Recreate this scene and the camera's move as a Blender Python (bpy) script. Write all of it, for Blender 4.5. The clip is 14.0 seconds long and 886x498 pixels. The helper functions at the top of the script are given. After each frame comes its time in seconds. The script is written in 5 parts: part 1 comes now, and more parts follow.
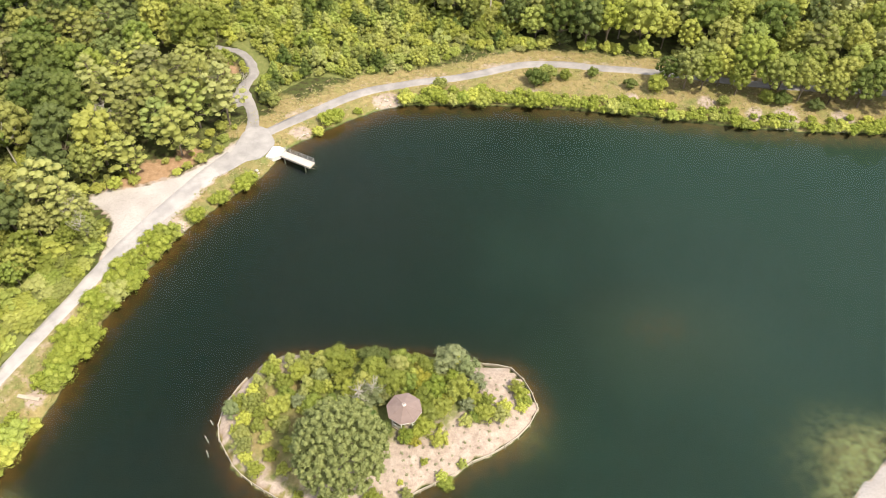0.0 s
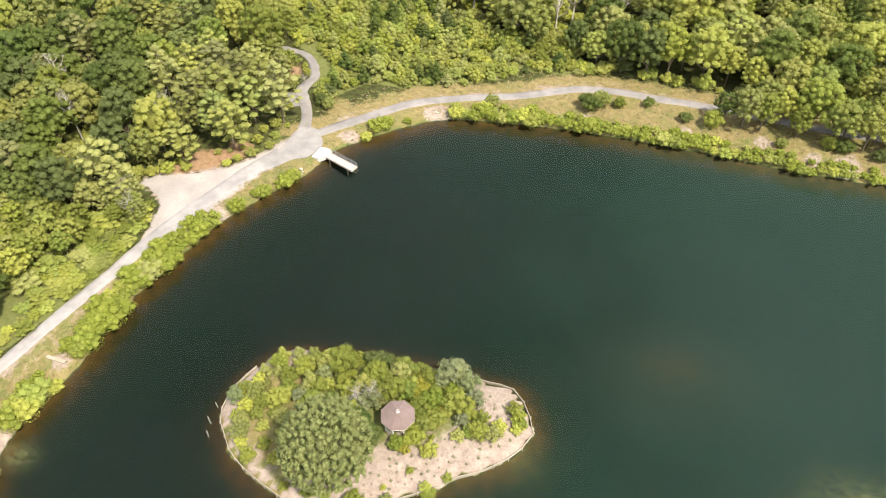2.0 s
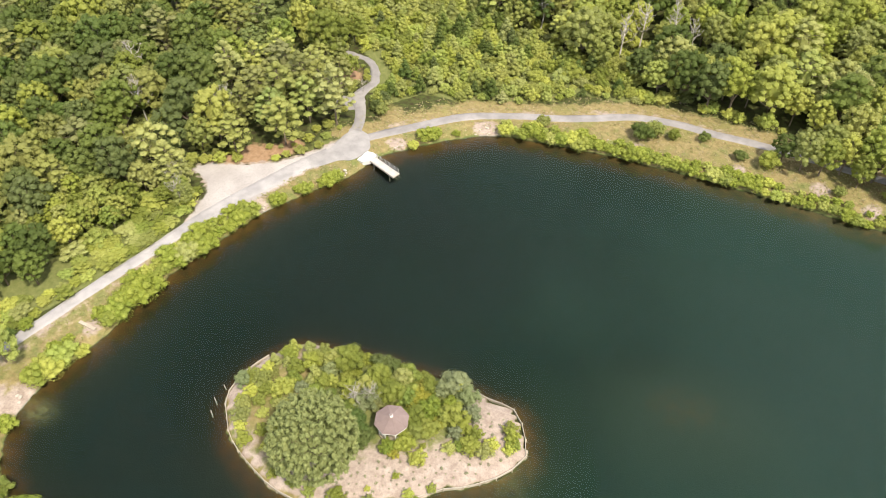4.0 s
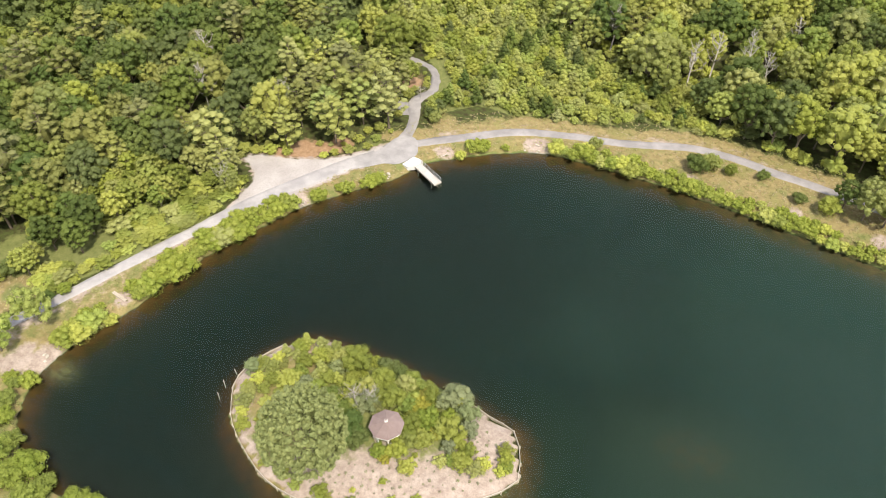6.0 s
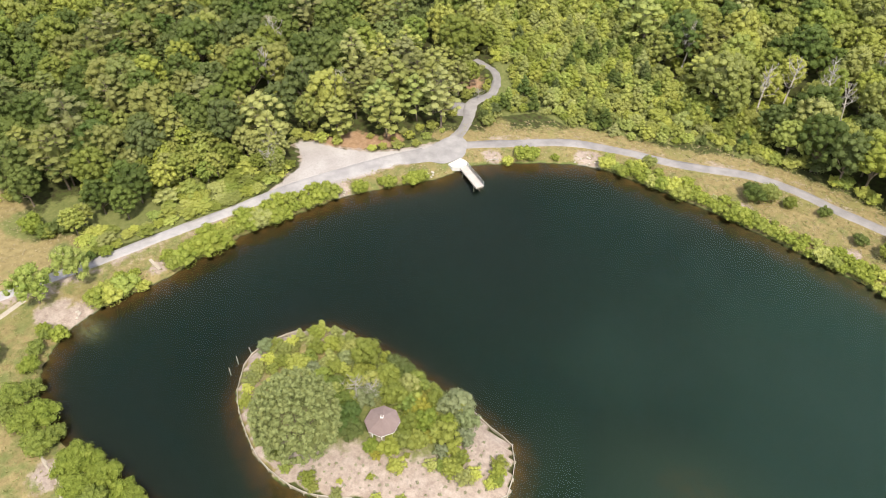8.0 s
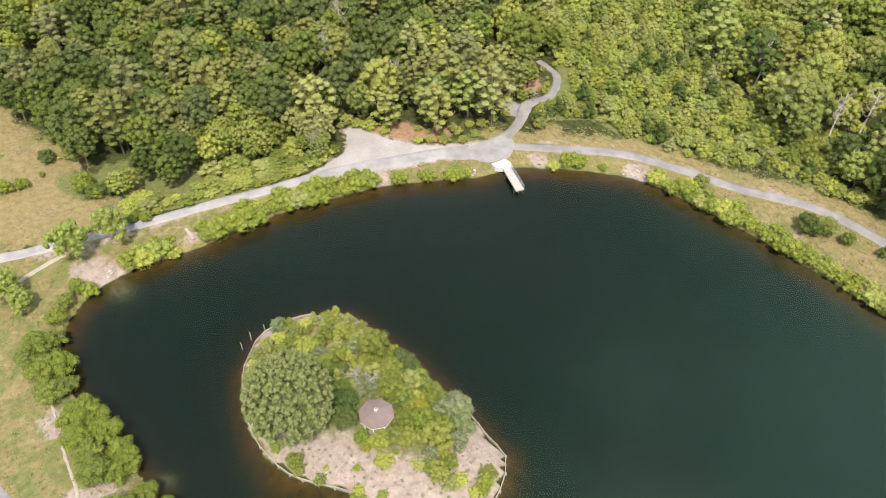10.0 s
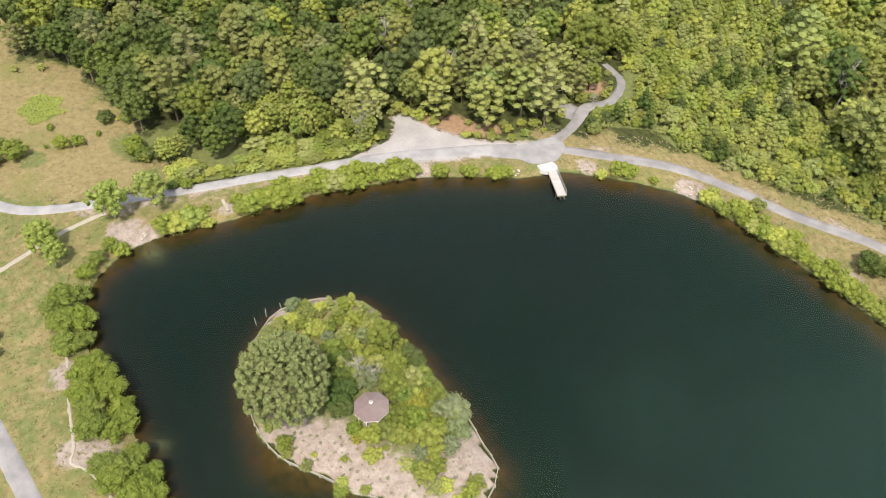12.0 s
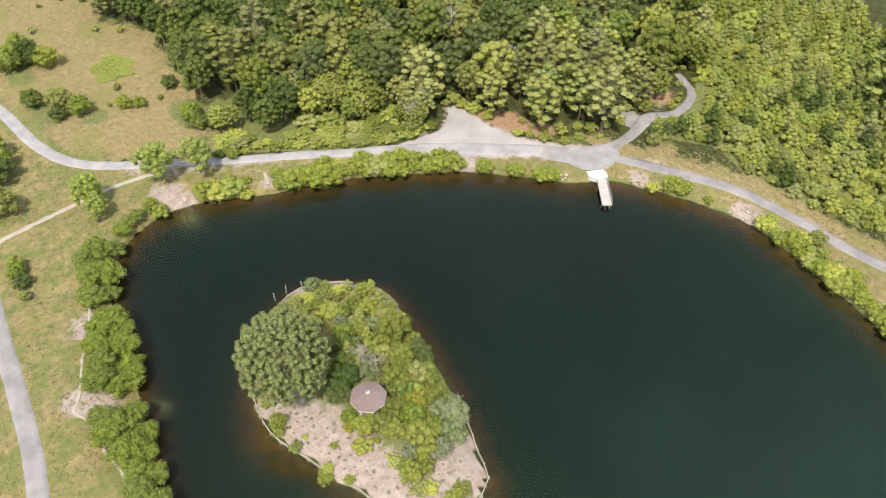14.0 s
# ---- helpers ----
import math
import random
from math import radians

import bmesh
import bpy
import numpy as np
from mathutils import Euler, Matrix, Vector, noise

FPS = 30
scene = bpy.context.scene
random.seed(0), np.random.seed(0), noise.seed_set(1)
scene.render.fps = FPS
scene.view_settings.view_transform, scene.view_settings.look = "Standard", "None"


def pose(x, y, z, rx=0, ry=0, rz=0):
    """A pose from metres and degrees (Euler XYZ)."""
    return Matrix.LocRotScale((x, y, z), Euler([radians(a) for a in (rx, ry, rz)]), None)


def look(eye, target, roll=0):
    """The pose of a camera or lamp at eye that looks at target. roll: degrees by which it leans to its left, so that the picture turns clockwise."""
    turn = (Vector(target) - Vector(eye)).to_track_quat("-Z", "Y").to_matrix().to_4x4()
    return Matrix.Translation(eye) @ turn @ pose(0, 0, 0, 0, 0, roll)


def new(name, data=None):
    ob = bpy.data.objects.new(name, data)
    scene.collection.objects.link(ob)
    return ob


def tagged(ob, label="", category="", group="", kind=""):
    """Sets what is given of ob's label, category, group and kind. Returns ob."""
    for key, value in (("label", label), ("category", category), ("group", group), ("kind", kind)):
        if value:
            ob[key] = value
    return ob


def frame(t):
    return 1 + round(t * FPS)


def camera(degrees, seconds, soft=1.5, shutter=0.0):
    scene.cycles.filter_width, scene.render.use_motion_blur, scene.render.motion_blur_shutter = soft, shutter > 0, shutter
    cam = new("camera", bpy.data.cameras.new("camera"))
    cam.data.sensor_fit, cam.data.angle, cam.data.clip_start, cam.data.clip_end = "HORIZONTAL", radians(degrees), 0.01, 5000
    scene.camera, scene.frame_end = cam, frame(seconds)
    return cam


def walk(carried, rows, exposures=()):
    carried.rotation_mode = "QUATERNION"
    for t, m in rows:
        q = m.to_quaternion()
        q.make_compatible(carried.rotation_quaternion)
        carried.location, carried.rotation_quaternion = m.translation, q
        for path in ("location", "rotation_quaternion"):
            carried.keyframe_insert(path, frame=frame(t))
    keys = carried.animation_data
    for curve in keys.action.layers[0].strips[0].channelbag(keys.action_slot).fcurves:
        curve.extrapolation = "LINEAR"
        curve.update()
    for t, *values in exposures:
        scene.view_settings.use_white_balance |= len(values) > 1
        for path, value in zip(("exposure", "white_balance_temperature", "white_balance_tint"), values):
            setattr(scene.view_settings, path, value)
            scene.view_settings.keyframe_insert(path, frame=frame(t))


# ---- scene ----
import itertools

# ---------------------------------------------------------------- camera and its flight
cam = camera(61.44, 14.0, 0.95)
FLIGHT = [
    (0.0, -0.00, 0.00, 98.00, 0.00, -47.59, 0.60),
    (0.5, 2.50, -0.05, 98.21, 2.29, -47.36, 0.46),
    (1.0, 5.00, -0.08, 98.42, 4.59, -47.10, 0.33),
    (1.5, 7.52, -0.05, 98.61, 6.87, -46.84, 0.19),
    (2.0, 10.05, 0.06, 98.76, 9.15, -46.56, 0.08),
    (2.5, 12.58, 0.25, 98.88, 11.42, -46.26, -0.01),
    (3.0, 15.12, 0.51, 98.97, 13.68, -45.95, -0.08),
    (5.5, 27.00, 4.33, 98.00, 24.93, -44.50, -0.33),
    (6.0, 29.11, 5.59, 97.71, 27.14, -44.27, -0.30),
    (6.5, 31.17, 6.90, 97.41, 29.37, -44.08, -0.28),
    (7.0, 33.18, 8.28, 97.08, 31.61, -43.96, -0.28),
    (7.5, 35.15, 9.73, 96.73, 33.82, -43.91, -0.29),
    (8.0, 37.07, 11.25, 96.37, 36.01, -43.88, -0.31),
    (10.5, 44.84, 20.67, 94.35, 46.76, -44.00, -0.14),
    (11.0, 45.89, 22.80, 93.81, 48.86, -44.07, -0.07),
    (11.5, 46.86, 24.95, 93.24, 50.99, -44.15, 0.01),
    (12.0, 47.77, 27.11, 92.64, 53.13, -44.25, 0.11),
    (12.5, 48.60, 29.30, 92.02, 55.30, -44.33, 0.22),
    (13.0, 49.37, 31.50, 91.39, 57.48, -44.39, 0.32),
    (13.5, 50.10, 33.70, 90.76, 59.69, -44.45, 0.40),
    (14.0, 50.80, 35.91, 90.12, 61.92, -44.47, 0.48),
]
walk(cam, [(t, pose(x, y, z, 0, 0, yaw) @ pose(0, 0, 0, 90 + tilt) @ pose(0, 0, 0, 0, 0, roll))
           for t, x, y, z, yaw, tilt, roll in FLIGHT],
     [(0.0, 1.08, 7100, 12), (3.0, 1.01, 6950, 12), (7.0, 0.87, 6700, 13), (14.0, 0.70, 6500, 12)])

# ---------------------------------------------------------------- sky and sun
SUN_FROM = Vector((0.78, -0.62, 0.0)).normalized()
SUN_UP = radians(57)
world = bpy.data.worlds.new("sky")
scene.world = world
world.use_nodes = True
wn = world.node_tree
sky = wn.nodes.new("ShaderNodeTexSky")
sky.sky_type = "NISHITA"
sky.sun_disc = False
sky.sun_elevation = SUN_UP
sky.sun_rotation = math.atan2(SUN_FROM.x, SUN_FROM.y)
sky.air_density, sky.dust_density, sky.ozone_density = 1.0, 3.0, 1.0
wn.nodes["Background"].inputs["Strength"].default_value = 0.088
veil_at = wn.nodes.new("ShaderNodeTexCoord")
veil = wn.nodes.new("ShaderNodeTexNoise")
veil.inputs["Scale"].default_value, veil.inputs["Detail"].default_value = 2.2, 5.0
wn.links.new(veil_at.outputs["Generated"], veil.inputs["Vector"])
veil_amount = wn.nodes.new("ShaderNodeMapRange")
veil_amount.inputs["From Min"].default_value, veil_amount.inputs["From Max"].default_value = 0.35, 0.7
veil_amount.inputs["To Min"].default_value, veil_amount.inputs["To Max"].default_value = 0.25, 0.75
wn.links.new(veil.outputs["Fac"], veil_amount.inputs["Value"])
veiled = wn.nodes.new("ShaderNodeMix")
veiled.data_type = "RGBA"
veiled.inputs[7].default_value = (10.6, 11.2, 12.4, 1)
wn.links.new(veil_amount.outputs[0], veiled.inputs[0])
wn.links.new(sky.outputs[0], veiled.inputs[6])
wn.links.new(veiled.outputs[2], wn.nodes["Background"].inputs[0])
sun = new("sun", bpy.data.lights.new("sun", "SUN"))
sun.data.energy, sun.data.angle, sun.data.color = 3.25, radians(5), (1.0, 0.94, 0.78)
sun.matrix_world = look((0, 0, 200), Vector((0, 0, 200)) - Vector((SUN_FROM.x * math.cos(SUN_UP), SUN_FROM.y * math.cos(SUN_UP), math.sin(SUN_UP))))


# ---------------------------------------------------------------- materials
def shader(name):
    m = bpy.data.materials.new(name)
    m.use_nodes = True
    m.node_tree.nodes.clear()
    return m, m.node_tree


def node(nt, kind, **settings):
    n = nt.nodes.new(kind)
    for key, value in settings.items():
        n.inputs[key].default_value = value
    return n


def mixed(nt, fac, a, b, how="MIX"):
    n = nt.nodes.new("ShaderNodeMix")
    n.data_type, n.blend_type = "RGBA", how
    for slot, value in ((0, fac), (6, a), (7, b)):
        if isinstance(value, bpy.types.NodeSocket):
            nt.links.new(value, n.inputs[slot])
        elif slot == 0:
            n.inputs[0].default_value = value
        else:
            n.inputs[slot].default_value = (*value, 1)
    return n.outputs[2]


def ramp(nt, source, stops):
    n = nt.nodes.new("ShaderNodeValToRGB")
    e = n.color_ramp.elements
    while len(e) < len(stops):
        e.new(0.5)
    for item, (p, c) in zip(e, stops):
        item.position = p
        item.color = (c, c, c, 1) if isinstance(c, (int, float)) else (*c, 1)
    nt.links.new(source, n.inputs[0])
    return n.outputs[0]


def noise_of(nt, scale, detail=4.0, rough=0.55):
    geo = nt.nodes.new("ShaderNodeNewGeometry")
    n = node(nt, "ShaderNodeTexNoise", Scale=scale, Detail=detail, Roughness=rough)
    nt.links.new(geo.outputs["Position"], n.inputs["Vector"])
    return n.outputs["Fac"]


def math_of(nt, how, a, b):
    n = nt.nodes.new("ShaderNodeMath")
    n.operation = how
    for slot, value in ((0, a), (1, b)):
        if isinstance(value, bpy.types.NodeSocket):
            nt.links.new(value, n.inputs[slot])
        else:
            n.inputs[slot].default_value = value
    return n.outputs[0]


def finish(nt, colour, rough=0.8, bump=None, strength=0.3, distance=0.05, metal=0.0, spec=0.3):
    b = node(nt, "ShaderNodeBsdfPrincipled", Roughness=rough, Metallic=metal)
    b.inputs["Specular IOR Level"].default_value = spec
    nt.links.new(colour, b.inputs["Base Color"])
    if bump is not None:
        n = node(nt, "ShaderNodeBump", Strength=strength, Distance=distance)
        nt.links.new(bump, n.inputs["Height"])
        nt.links.new(n.outputs[0], b.inputs["Normal"])
    out = nt.nodes.new("ShaderNodeOutputMaterial")
    nt.links.new(b.outputs[0], out.inputs[0])
    return b


def surface(name, dark, light, scale=1.0, rough=0.8, grain=14.0, strength=0.3, metal=0.0, spec=0.3, vary=0.0):
    """A worn surface: broad stains and fine grain between two colours."""
    m, nt = shader(name)
    broad = ramp(nt, noise_of(nt, scale), [(0.3, 0.0), (0.7, 1.0)])
    fine = noise_of(nt, scale * grain, 3.0)
    c = mixed(nt, broad, dark, light)
    c = mixed(nt, 0.35, c, ramp(nt, fine, [(0.3, tuple(v * 0.6 for v in dark)), (0.7, tuple(min(1, v * 1.2) for v in light))]))
    if vary:
        info = nt.nodes.new("ShaderNodeObjectInfo")
        c = mixed(nt, vary, c, ramp(nt, info.outputs["Random"], [(0.0, tuple(v * 0.7 for v in dark)), (1.0, light)]))
    finish(nt, c, rough, fine, strength, 0.03, metal, spec)
    return m


def foliage(name, shade, base, bright, glow=0.40, spread=0.80):
    """Leaves: tone by leaf, by plant and by patch of the crown, with light coming through."""
    m, nt = shader(name)
    geo = nt.nodes.new("ShaderNodeNewGeometry")
    info = nt.nodes.new("ShaderNodeObjectInfo")
    tint = nt.nodes.new("ShaderNodeAttribute")
    tint.attribute_name = "tint"
    leaf = ramp(nt, geo.outputs["Random Per Island"], [(0.0, shade), (0.5, base), (1.0, bright)])
    whole = math_of(nt, "FRACT", math_of(nt, "ADD", info.outputs["Random"], tint.outputs["Fac"]), 0.0)
    middle = tuple((a + b) / 2 for a, b in zip(base, bright))
    grey = tuple(0.55 * v + 0.45 * sum(base) / 3 * k for v, k in zip(middle, (1.05, 1.15, 0.95)))
    plant = ramp(nt, whole, [(0.0, tuple(0.5 * (a + b) for a, b in zip(shade, base))), (0.22, base), (0.42, grey), (0.6, middle), (0.8, tuple(v * k for v, k in zip(middle, (1.12, 1.14, 0.95)))), (1.0, tuple(v * k for v, k in zip(base, (0.75, 0.95, 1.1))))])
    c = mixed(nt, spread, leaf, plant)
    patch = ramp(nt, noise_of(nt, 0.25, 3.0), [(0.35, tuple(v * 0.75 for v in base)), (0.65, bright)])
    c = mixed(nt, 0.15, c, patch)
    d = node(nt, "ShaderNodeBsdfPrincipled", Roughness=0.6)
    d.inputs["Specular IOR Level"].default_value = 0.2
    nt.links.new(c, d.inputs["Base Color"])
    tr = nt.nodes.new("ShaderNodeBsdfTranslucent")
    nt.links.new(mixed(nt, 0.5, c, tuple(min(1, v * 1.3) for v in bright)), tr.inputs[0])
    mx = node(nt, "ShaderNodeMixShader", Fac=glow)
    nt.links.new(d.outputs[0], mx.inputs[1])
    nt.links.new(tr.outputs[0], mx.inputs[2])
    out = nt.nodes.new("ShaderNodeOutputMaterial")
    nt.links.new(mx.outputs[0], out.inputs[0])
    return m


def ground_material():
    """Soil that turns by kind: woodland litter, green and dry grass, pale sand, orange earth, and lake bed painted
    darker with depth for light lost in the water.
    """
    m, nt = shader("ground")

    def mask(name):
        a = nt.nodes.new("ShaderNodeAttribute")
        a.attribute_name = name
        rough = math_of(nt, "ADD", a.outputs["Fac"], math_of(nt, "MULTIPLY", math_of(nt, "SUBTRACT", noise_of(nt, 0.35, 6.0, 0.65), 0.5), 1.3))
        return ramp(nt, rough, [(0.38, 0.0), (0.62, 1.0)])

    fine, mid, broad = noise_of(nt, 5.0, 5.0, 0.65), noise_of(nt, 0.9, 5.0, 0.6), noise_of(nt, 0.12, 3.0)
    litter = mixed(nt, ramp(nt, mid, [(0.35, 0.0), (0.65, 1.0)]), (0.045, 0.040, 0.020), (0.075, 0.095, 0.028))
    green = mixed(nt, ramp(nt, mid, [(0.3, 0.0), (0.7, 1.0)]), (0.120, 0.142, 0.045), (0.195, 0.205, 0.078))
    dry = mixed(nt, ramp(nt, mid, [(0.35, 0.0), (0.65, 1.0)]), (0.212, 0.168, 0.078), (0.300, 0.245, 0.118))
    dry = mixed(nt, ramp(nt, broad, [(0.52, 0.0), (0.62, 0.55)]), dry, (0.19, 0.19, 0.065))
    sand = mixed(nt, ramp(nt, mid, [(0.3, 0.0), (0.7, 1.0)]), (0.27, 0.212, 0.178), (0.42, 0.355, 0.310))
    earth = mixed(nt, ramp(nt, mid, [(0.3, 0.0), (0.7, 1.0)]), (0.27, 0.165, 0.095), (0.37, 0.25, 0.16))
    c = mixed(nt, mask("meadow"), litter, green)
    c = mixed(nt, mask("dry"), c, dry)
    c = mixed(nt, mask("earth"), c, earth)
    c = mixed(nt, mask("sand"), c, sand)
    gravel = mixed(nt, ramp(nt, broad, [(0.35, 0.0), (0.65, 1.0)]), (0.335, 0.308, 0.298), (0.430, 0.405, 0.398))
    c = mixed(nt, mask("gravel"), c, gravel)
    speck = ramp(nt, noise_of(nt, 2.6, 6.0, 0.75), [(0.28, 0.45), (0.5, 1.0)])
    c = mixed(nt, 0.45, c, speck, "MULTIPLY")
    c = mixed(nt, 0.35, c, ramp(nt, fine, [(0.25, 0.3), (0.7, 1.0)]), "MULTIPLY")
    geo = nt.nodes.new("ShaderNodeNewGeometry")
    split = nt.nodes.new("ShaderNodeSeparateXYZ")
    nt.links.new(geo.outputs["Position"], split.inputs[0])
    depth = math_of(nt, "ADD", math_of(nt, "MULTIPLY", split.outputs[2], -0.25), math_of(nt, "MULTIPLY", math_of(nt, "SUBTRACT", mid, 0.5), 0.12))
    # Orange-brown shallows, then painted darker with depth for light the water absorbs.
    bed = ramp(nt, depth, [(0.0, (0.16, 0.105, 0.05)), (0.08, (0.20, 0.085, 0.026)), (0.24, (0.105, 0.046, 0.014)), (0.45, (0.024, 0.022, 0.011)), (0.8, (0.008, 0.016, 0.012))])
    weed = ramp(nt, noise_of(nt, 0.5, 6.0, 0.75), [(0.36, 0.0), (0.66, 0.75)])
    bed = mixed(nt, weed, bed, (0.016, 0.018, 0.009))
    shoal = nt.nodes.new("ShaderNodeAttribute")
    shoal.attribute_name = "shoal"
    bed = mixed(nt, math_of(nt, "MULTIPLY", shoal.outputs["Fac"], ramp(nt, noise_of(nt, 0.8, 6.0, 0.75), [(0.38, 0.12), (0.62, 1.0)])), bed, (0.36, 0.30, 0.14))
    # Water's silt colour laid on the bed, painted paler towards +x for sky reflection.
    eastward = math_of(nt, "ADD", math_of(nt, "MULTIPLY", split.outputs[0], 0.0095), math_of(nt, "MULTIPLY", noise_of(nt, 0.03, 4.0), 0.7))
    silt_sheen = ramp(nt, eastward, [(0.12, (0.0003, 0.0028, 0.0024)), (0.40, (0.0011, 0.0072, 0.0056)), (0.64, (0.0085, 0.0195, 0.0160)), (0.95, (0.0130, 0.0262, 0.0235))])
    # Bed dimmed evenly for murky water, then the painted silt and sheen added.
    bed = mixed(nt, 1.0, mixed(nt, 1.0, bed, (0.60, 0.60, 0.60), "MULTIPLY"), silt_sheen, "ADD")
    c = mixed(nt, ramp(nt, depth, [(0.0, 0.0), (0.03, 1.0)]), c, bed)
    finish(nt, c, 0.9, fine, 0.5, 0.12, spec=0.1)
    return m


def water_material():
    m, nt = shader("pond_water")
    clear = node(nt, "ShaderNodeBsdfTransparent", Color=(0.80, 0.93, 0.87, 1))
    breeze = ramp(nt, noise_of(nt, 0.035, 4.0), [(0.35, 0.05), (0.65, 0.11)])
    gloss = node(nt, "ShaderNodeBsdfGlossy", Color=(0.60, 0.66, 0.72, 1))
    nt.links.new(breeze, gloss.inputs["Roughness"])
    fres = node(nt, "ShaderNodeFresnel", IOR=1.30)
    mx = nt.nodes.new("ShaderNodeMixShader")
    nt.links.new(fres.outputs[0], mx.inputs[0])
    nt.links.new(clear.outputs[0], mx.inputs[1])
    nt.links.new(gloss.outputs[0], mx.inputs[2])
    out = nt.nodes.new("ShaderNodeOutputMaterial")
    nt.links.new(mx.outputs[0], out.inputs[0])
    return m


def asphalt_material(name, dark, light):
    m, nt = shader(name)
    broad = ramp(nt, noise_of(nt, 0.35, 4.0), [(0.35, 0.0), (0.65, 1.0)])
    c = mixed(nt, broad, dark, light)
    geo = nt.nodes.new("ShaderNodeNewGeometry")
    v = node(nt, "ShaderNodeTexVoronoi", Scale=0.28)
    v.feature = "DISTANCE_TO_EDGE"
    wob = node(nt, "ShaderNodeTexNoise", Scale=0.5, Detail=5.0)
    nt.links.new(geo.outputs["Position"], wob.inputs["Vector"])
    nt.links.new(mixed(nt, 0.5, geo.outputs["Position"], wob.outputs["Color"], "LINEAR_LIGHT"), v.inputs["Vector"])
    crack = ramp(nt, v.outputs["Distance"], [(0.0, 0.8), (0.02, 0.0)])
    c = mixed(nt, math_of(nt, "MULTIPLY", crack, 0.22), c, tuple(x * 0.6 for x in dark))
    fine = noise_of(nt, 9.0, 4.0, 0.7)
    c = mixed(nt, 0.3, c, ramp(nt, fine, [(0.3, 0.5), (0.7, 1.0)]), "MULTIPLY")
    finish(nt, c, 0.9, fine, 0.3, 0.03, spec=0.2)
    return m


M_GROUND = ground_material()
M_WATER = water_material()
M_ASPHALT = asphalt_material("weathered_asphalt", (0.275, 0.264, 0.270), (0.372, 0.358, 0.360))
M_GREYWAY = asphalt_material("grey_asphalt", (0.222, 0.210, 0.210), (0.305, 0.29, 0.287))
M_SANDTRAIL = surface("trodden_sand", (0.30, 0.26, 0.205), (0.41, 0.365, 0.31), 0.5, 0.95)
M_CONCRETE = surface("pale_concrete", (0.46, 0.45, 0.43), (0.60, 0.59, 0.57), 0.6, 0.85)
M_DECK = surface("bleached_deck_boards", (0.38, 0.355, 0.34), (0.49, 0.465, 0.45), 0.8, 0.8, vary=0.3)
M_WOOD = surface("grey_weathered_timber", (0.20, 0.17, 0.13), (0.40, 0.35, 0.28), 0.8, 0.85, vary=0.4)
M_PALEWOOD = surface("bleached_timber", (0.30, 0.27, 0.22), (0.48, 0.44, 0.38), 0.8, 0.85, vary=0.3)
M_METAL = surface("grey_metal_rail", (0.35, 0.35, 0.36), (0.50, 0.50, 0.50), 2.0, 0.5, metal=0.6)
M_SHINGLE = surface("pinkish_brown_shingles", (0.165, 0.122, 0.115), (0.245, 0.188, 0.180), 1.2, 0.9, vary=0.35)
M_WHITE = surface("white_paint", (0.72, 0.71, 0.68), (0.82, 0.81, 0.78), 0.8, 0.6)
M_BARK = surface("bark", (0.09, 0.07, 0.05), (0.22, 0.18, 0.14), 1.5, 0.95)
M_DEADWOOD = surface("bleached_dead_wood", (0.28, 0.26, 0.23), (0.46, 0.43, 0.39), 1.0, 0.9)
M_STONE = surface("pale_shore_stone", (0.28, 0.25, 0.21), (0.52, 0.48, 0.42), 1.2, 0.9, vary=0.3)
L_OAK = foliage("oak_leaves", (0.082, 0.109, 0.024), (0.214, 0.254, 0.055), (0.39, 0.409, 0.095))
L_DEEP = foliage("deep_green_oak_leaves", (0.036, 0.061, 0.016), (0.101, 0.141, 0.035), (0.209, 0.249, 0.065))
L_OLIVE = foliage("olive_oak_leaves", (0.135, 0.155, 0.039), (0.288, 0.313, 0.081), (0.456, 0.459, 0.127))
L_LIME = foliage("lime_yellow_leaves", (0.151, 0.191, 0.047), (0.306, 0.358, 0.088), (0.462, 0.498, 0.153), 0.35, 0.5)
L_PINE = foliage("pine_needles", (0.139, 0.163, 0.047), (0.285, 0.307, 0.09), (0.438, 0.446, 0.134), 0.3)
L_CEDAR = foliage("young_conifer_needles", (0.14, 0.167, 0.037), (0.269, 0.303, 0.071), (0.408, 0.429, 0.12), 0.28, 0.7)
L_SHRUB = foliage("yellow_green_shrub_leaves", (0.147, 0.174, 0.043), (0.333, 0.364, 0.087), (0.537, 0.544, 0.144), 0.35)
L_SHORE = foliage("bright_shore_bush_leaves", (0.128, 0.17, 0.025), (0.252, 0.3, 0.048), (0.378, 0.41, 0.095), 0.35, 0.3)
L_WEST = foliage("deep_green_bush_leaves", (0.08, 0.119, 0.018), (0.175, 0.224, 0.036), (0.292, 0.334, 0.069), 0.3, 0.35)
L_BIG = foliage("dark_round_tree_leaves", (0.128, 0.157, 0.057), (0.183, 0.213, 0.081), (0.25, 0.274, 0.106), 0.15, 0.15)
L_GREY = foliage("silvery_leaves", (0.10, 0.13, 0.055), (0.175, 0.205, 0.095), (0.25, 0.28, 0.145), 0.25)
L_GOLD = foliage("golden_green_leaves", (0.139, 0.149, 0.027), (0.261, 0.259, 0.045), (0.375, 0.349, 0.068), 0.35, 0.4)
L_SAGE = foliage("sage_green_leaves", (0.096, 0.112, 0.034), (0.202, 0.218, 0.066), (0.313, 0.318, 0.098), 0.35)
L_FEATHER = foliage("pale_feathery_leaves", (0.14, 0.19, 0.035), (0.28, 0.34, 0.08), (0.43, 0.47, 0.135), 0.35, 0.3)
L_STRAW = foliage("straw_blades", (0.23, 0.19, 0.105), (0.31, 0.26, 0.155), (0.39, 0.335, 0.21), 0.3, 0.1)
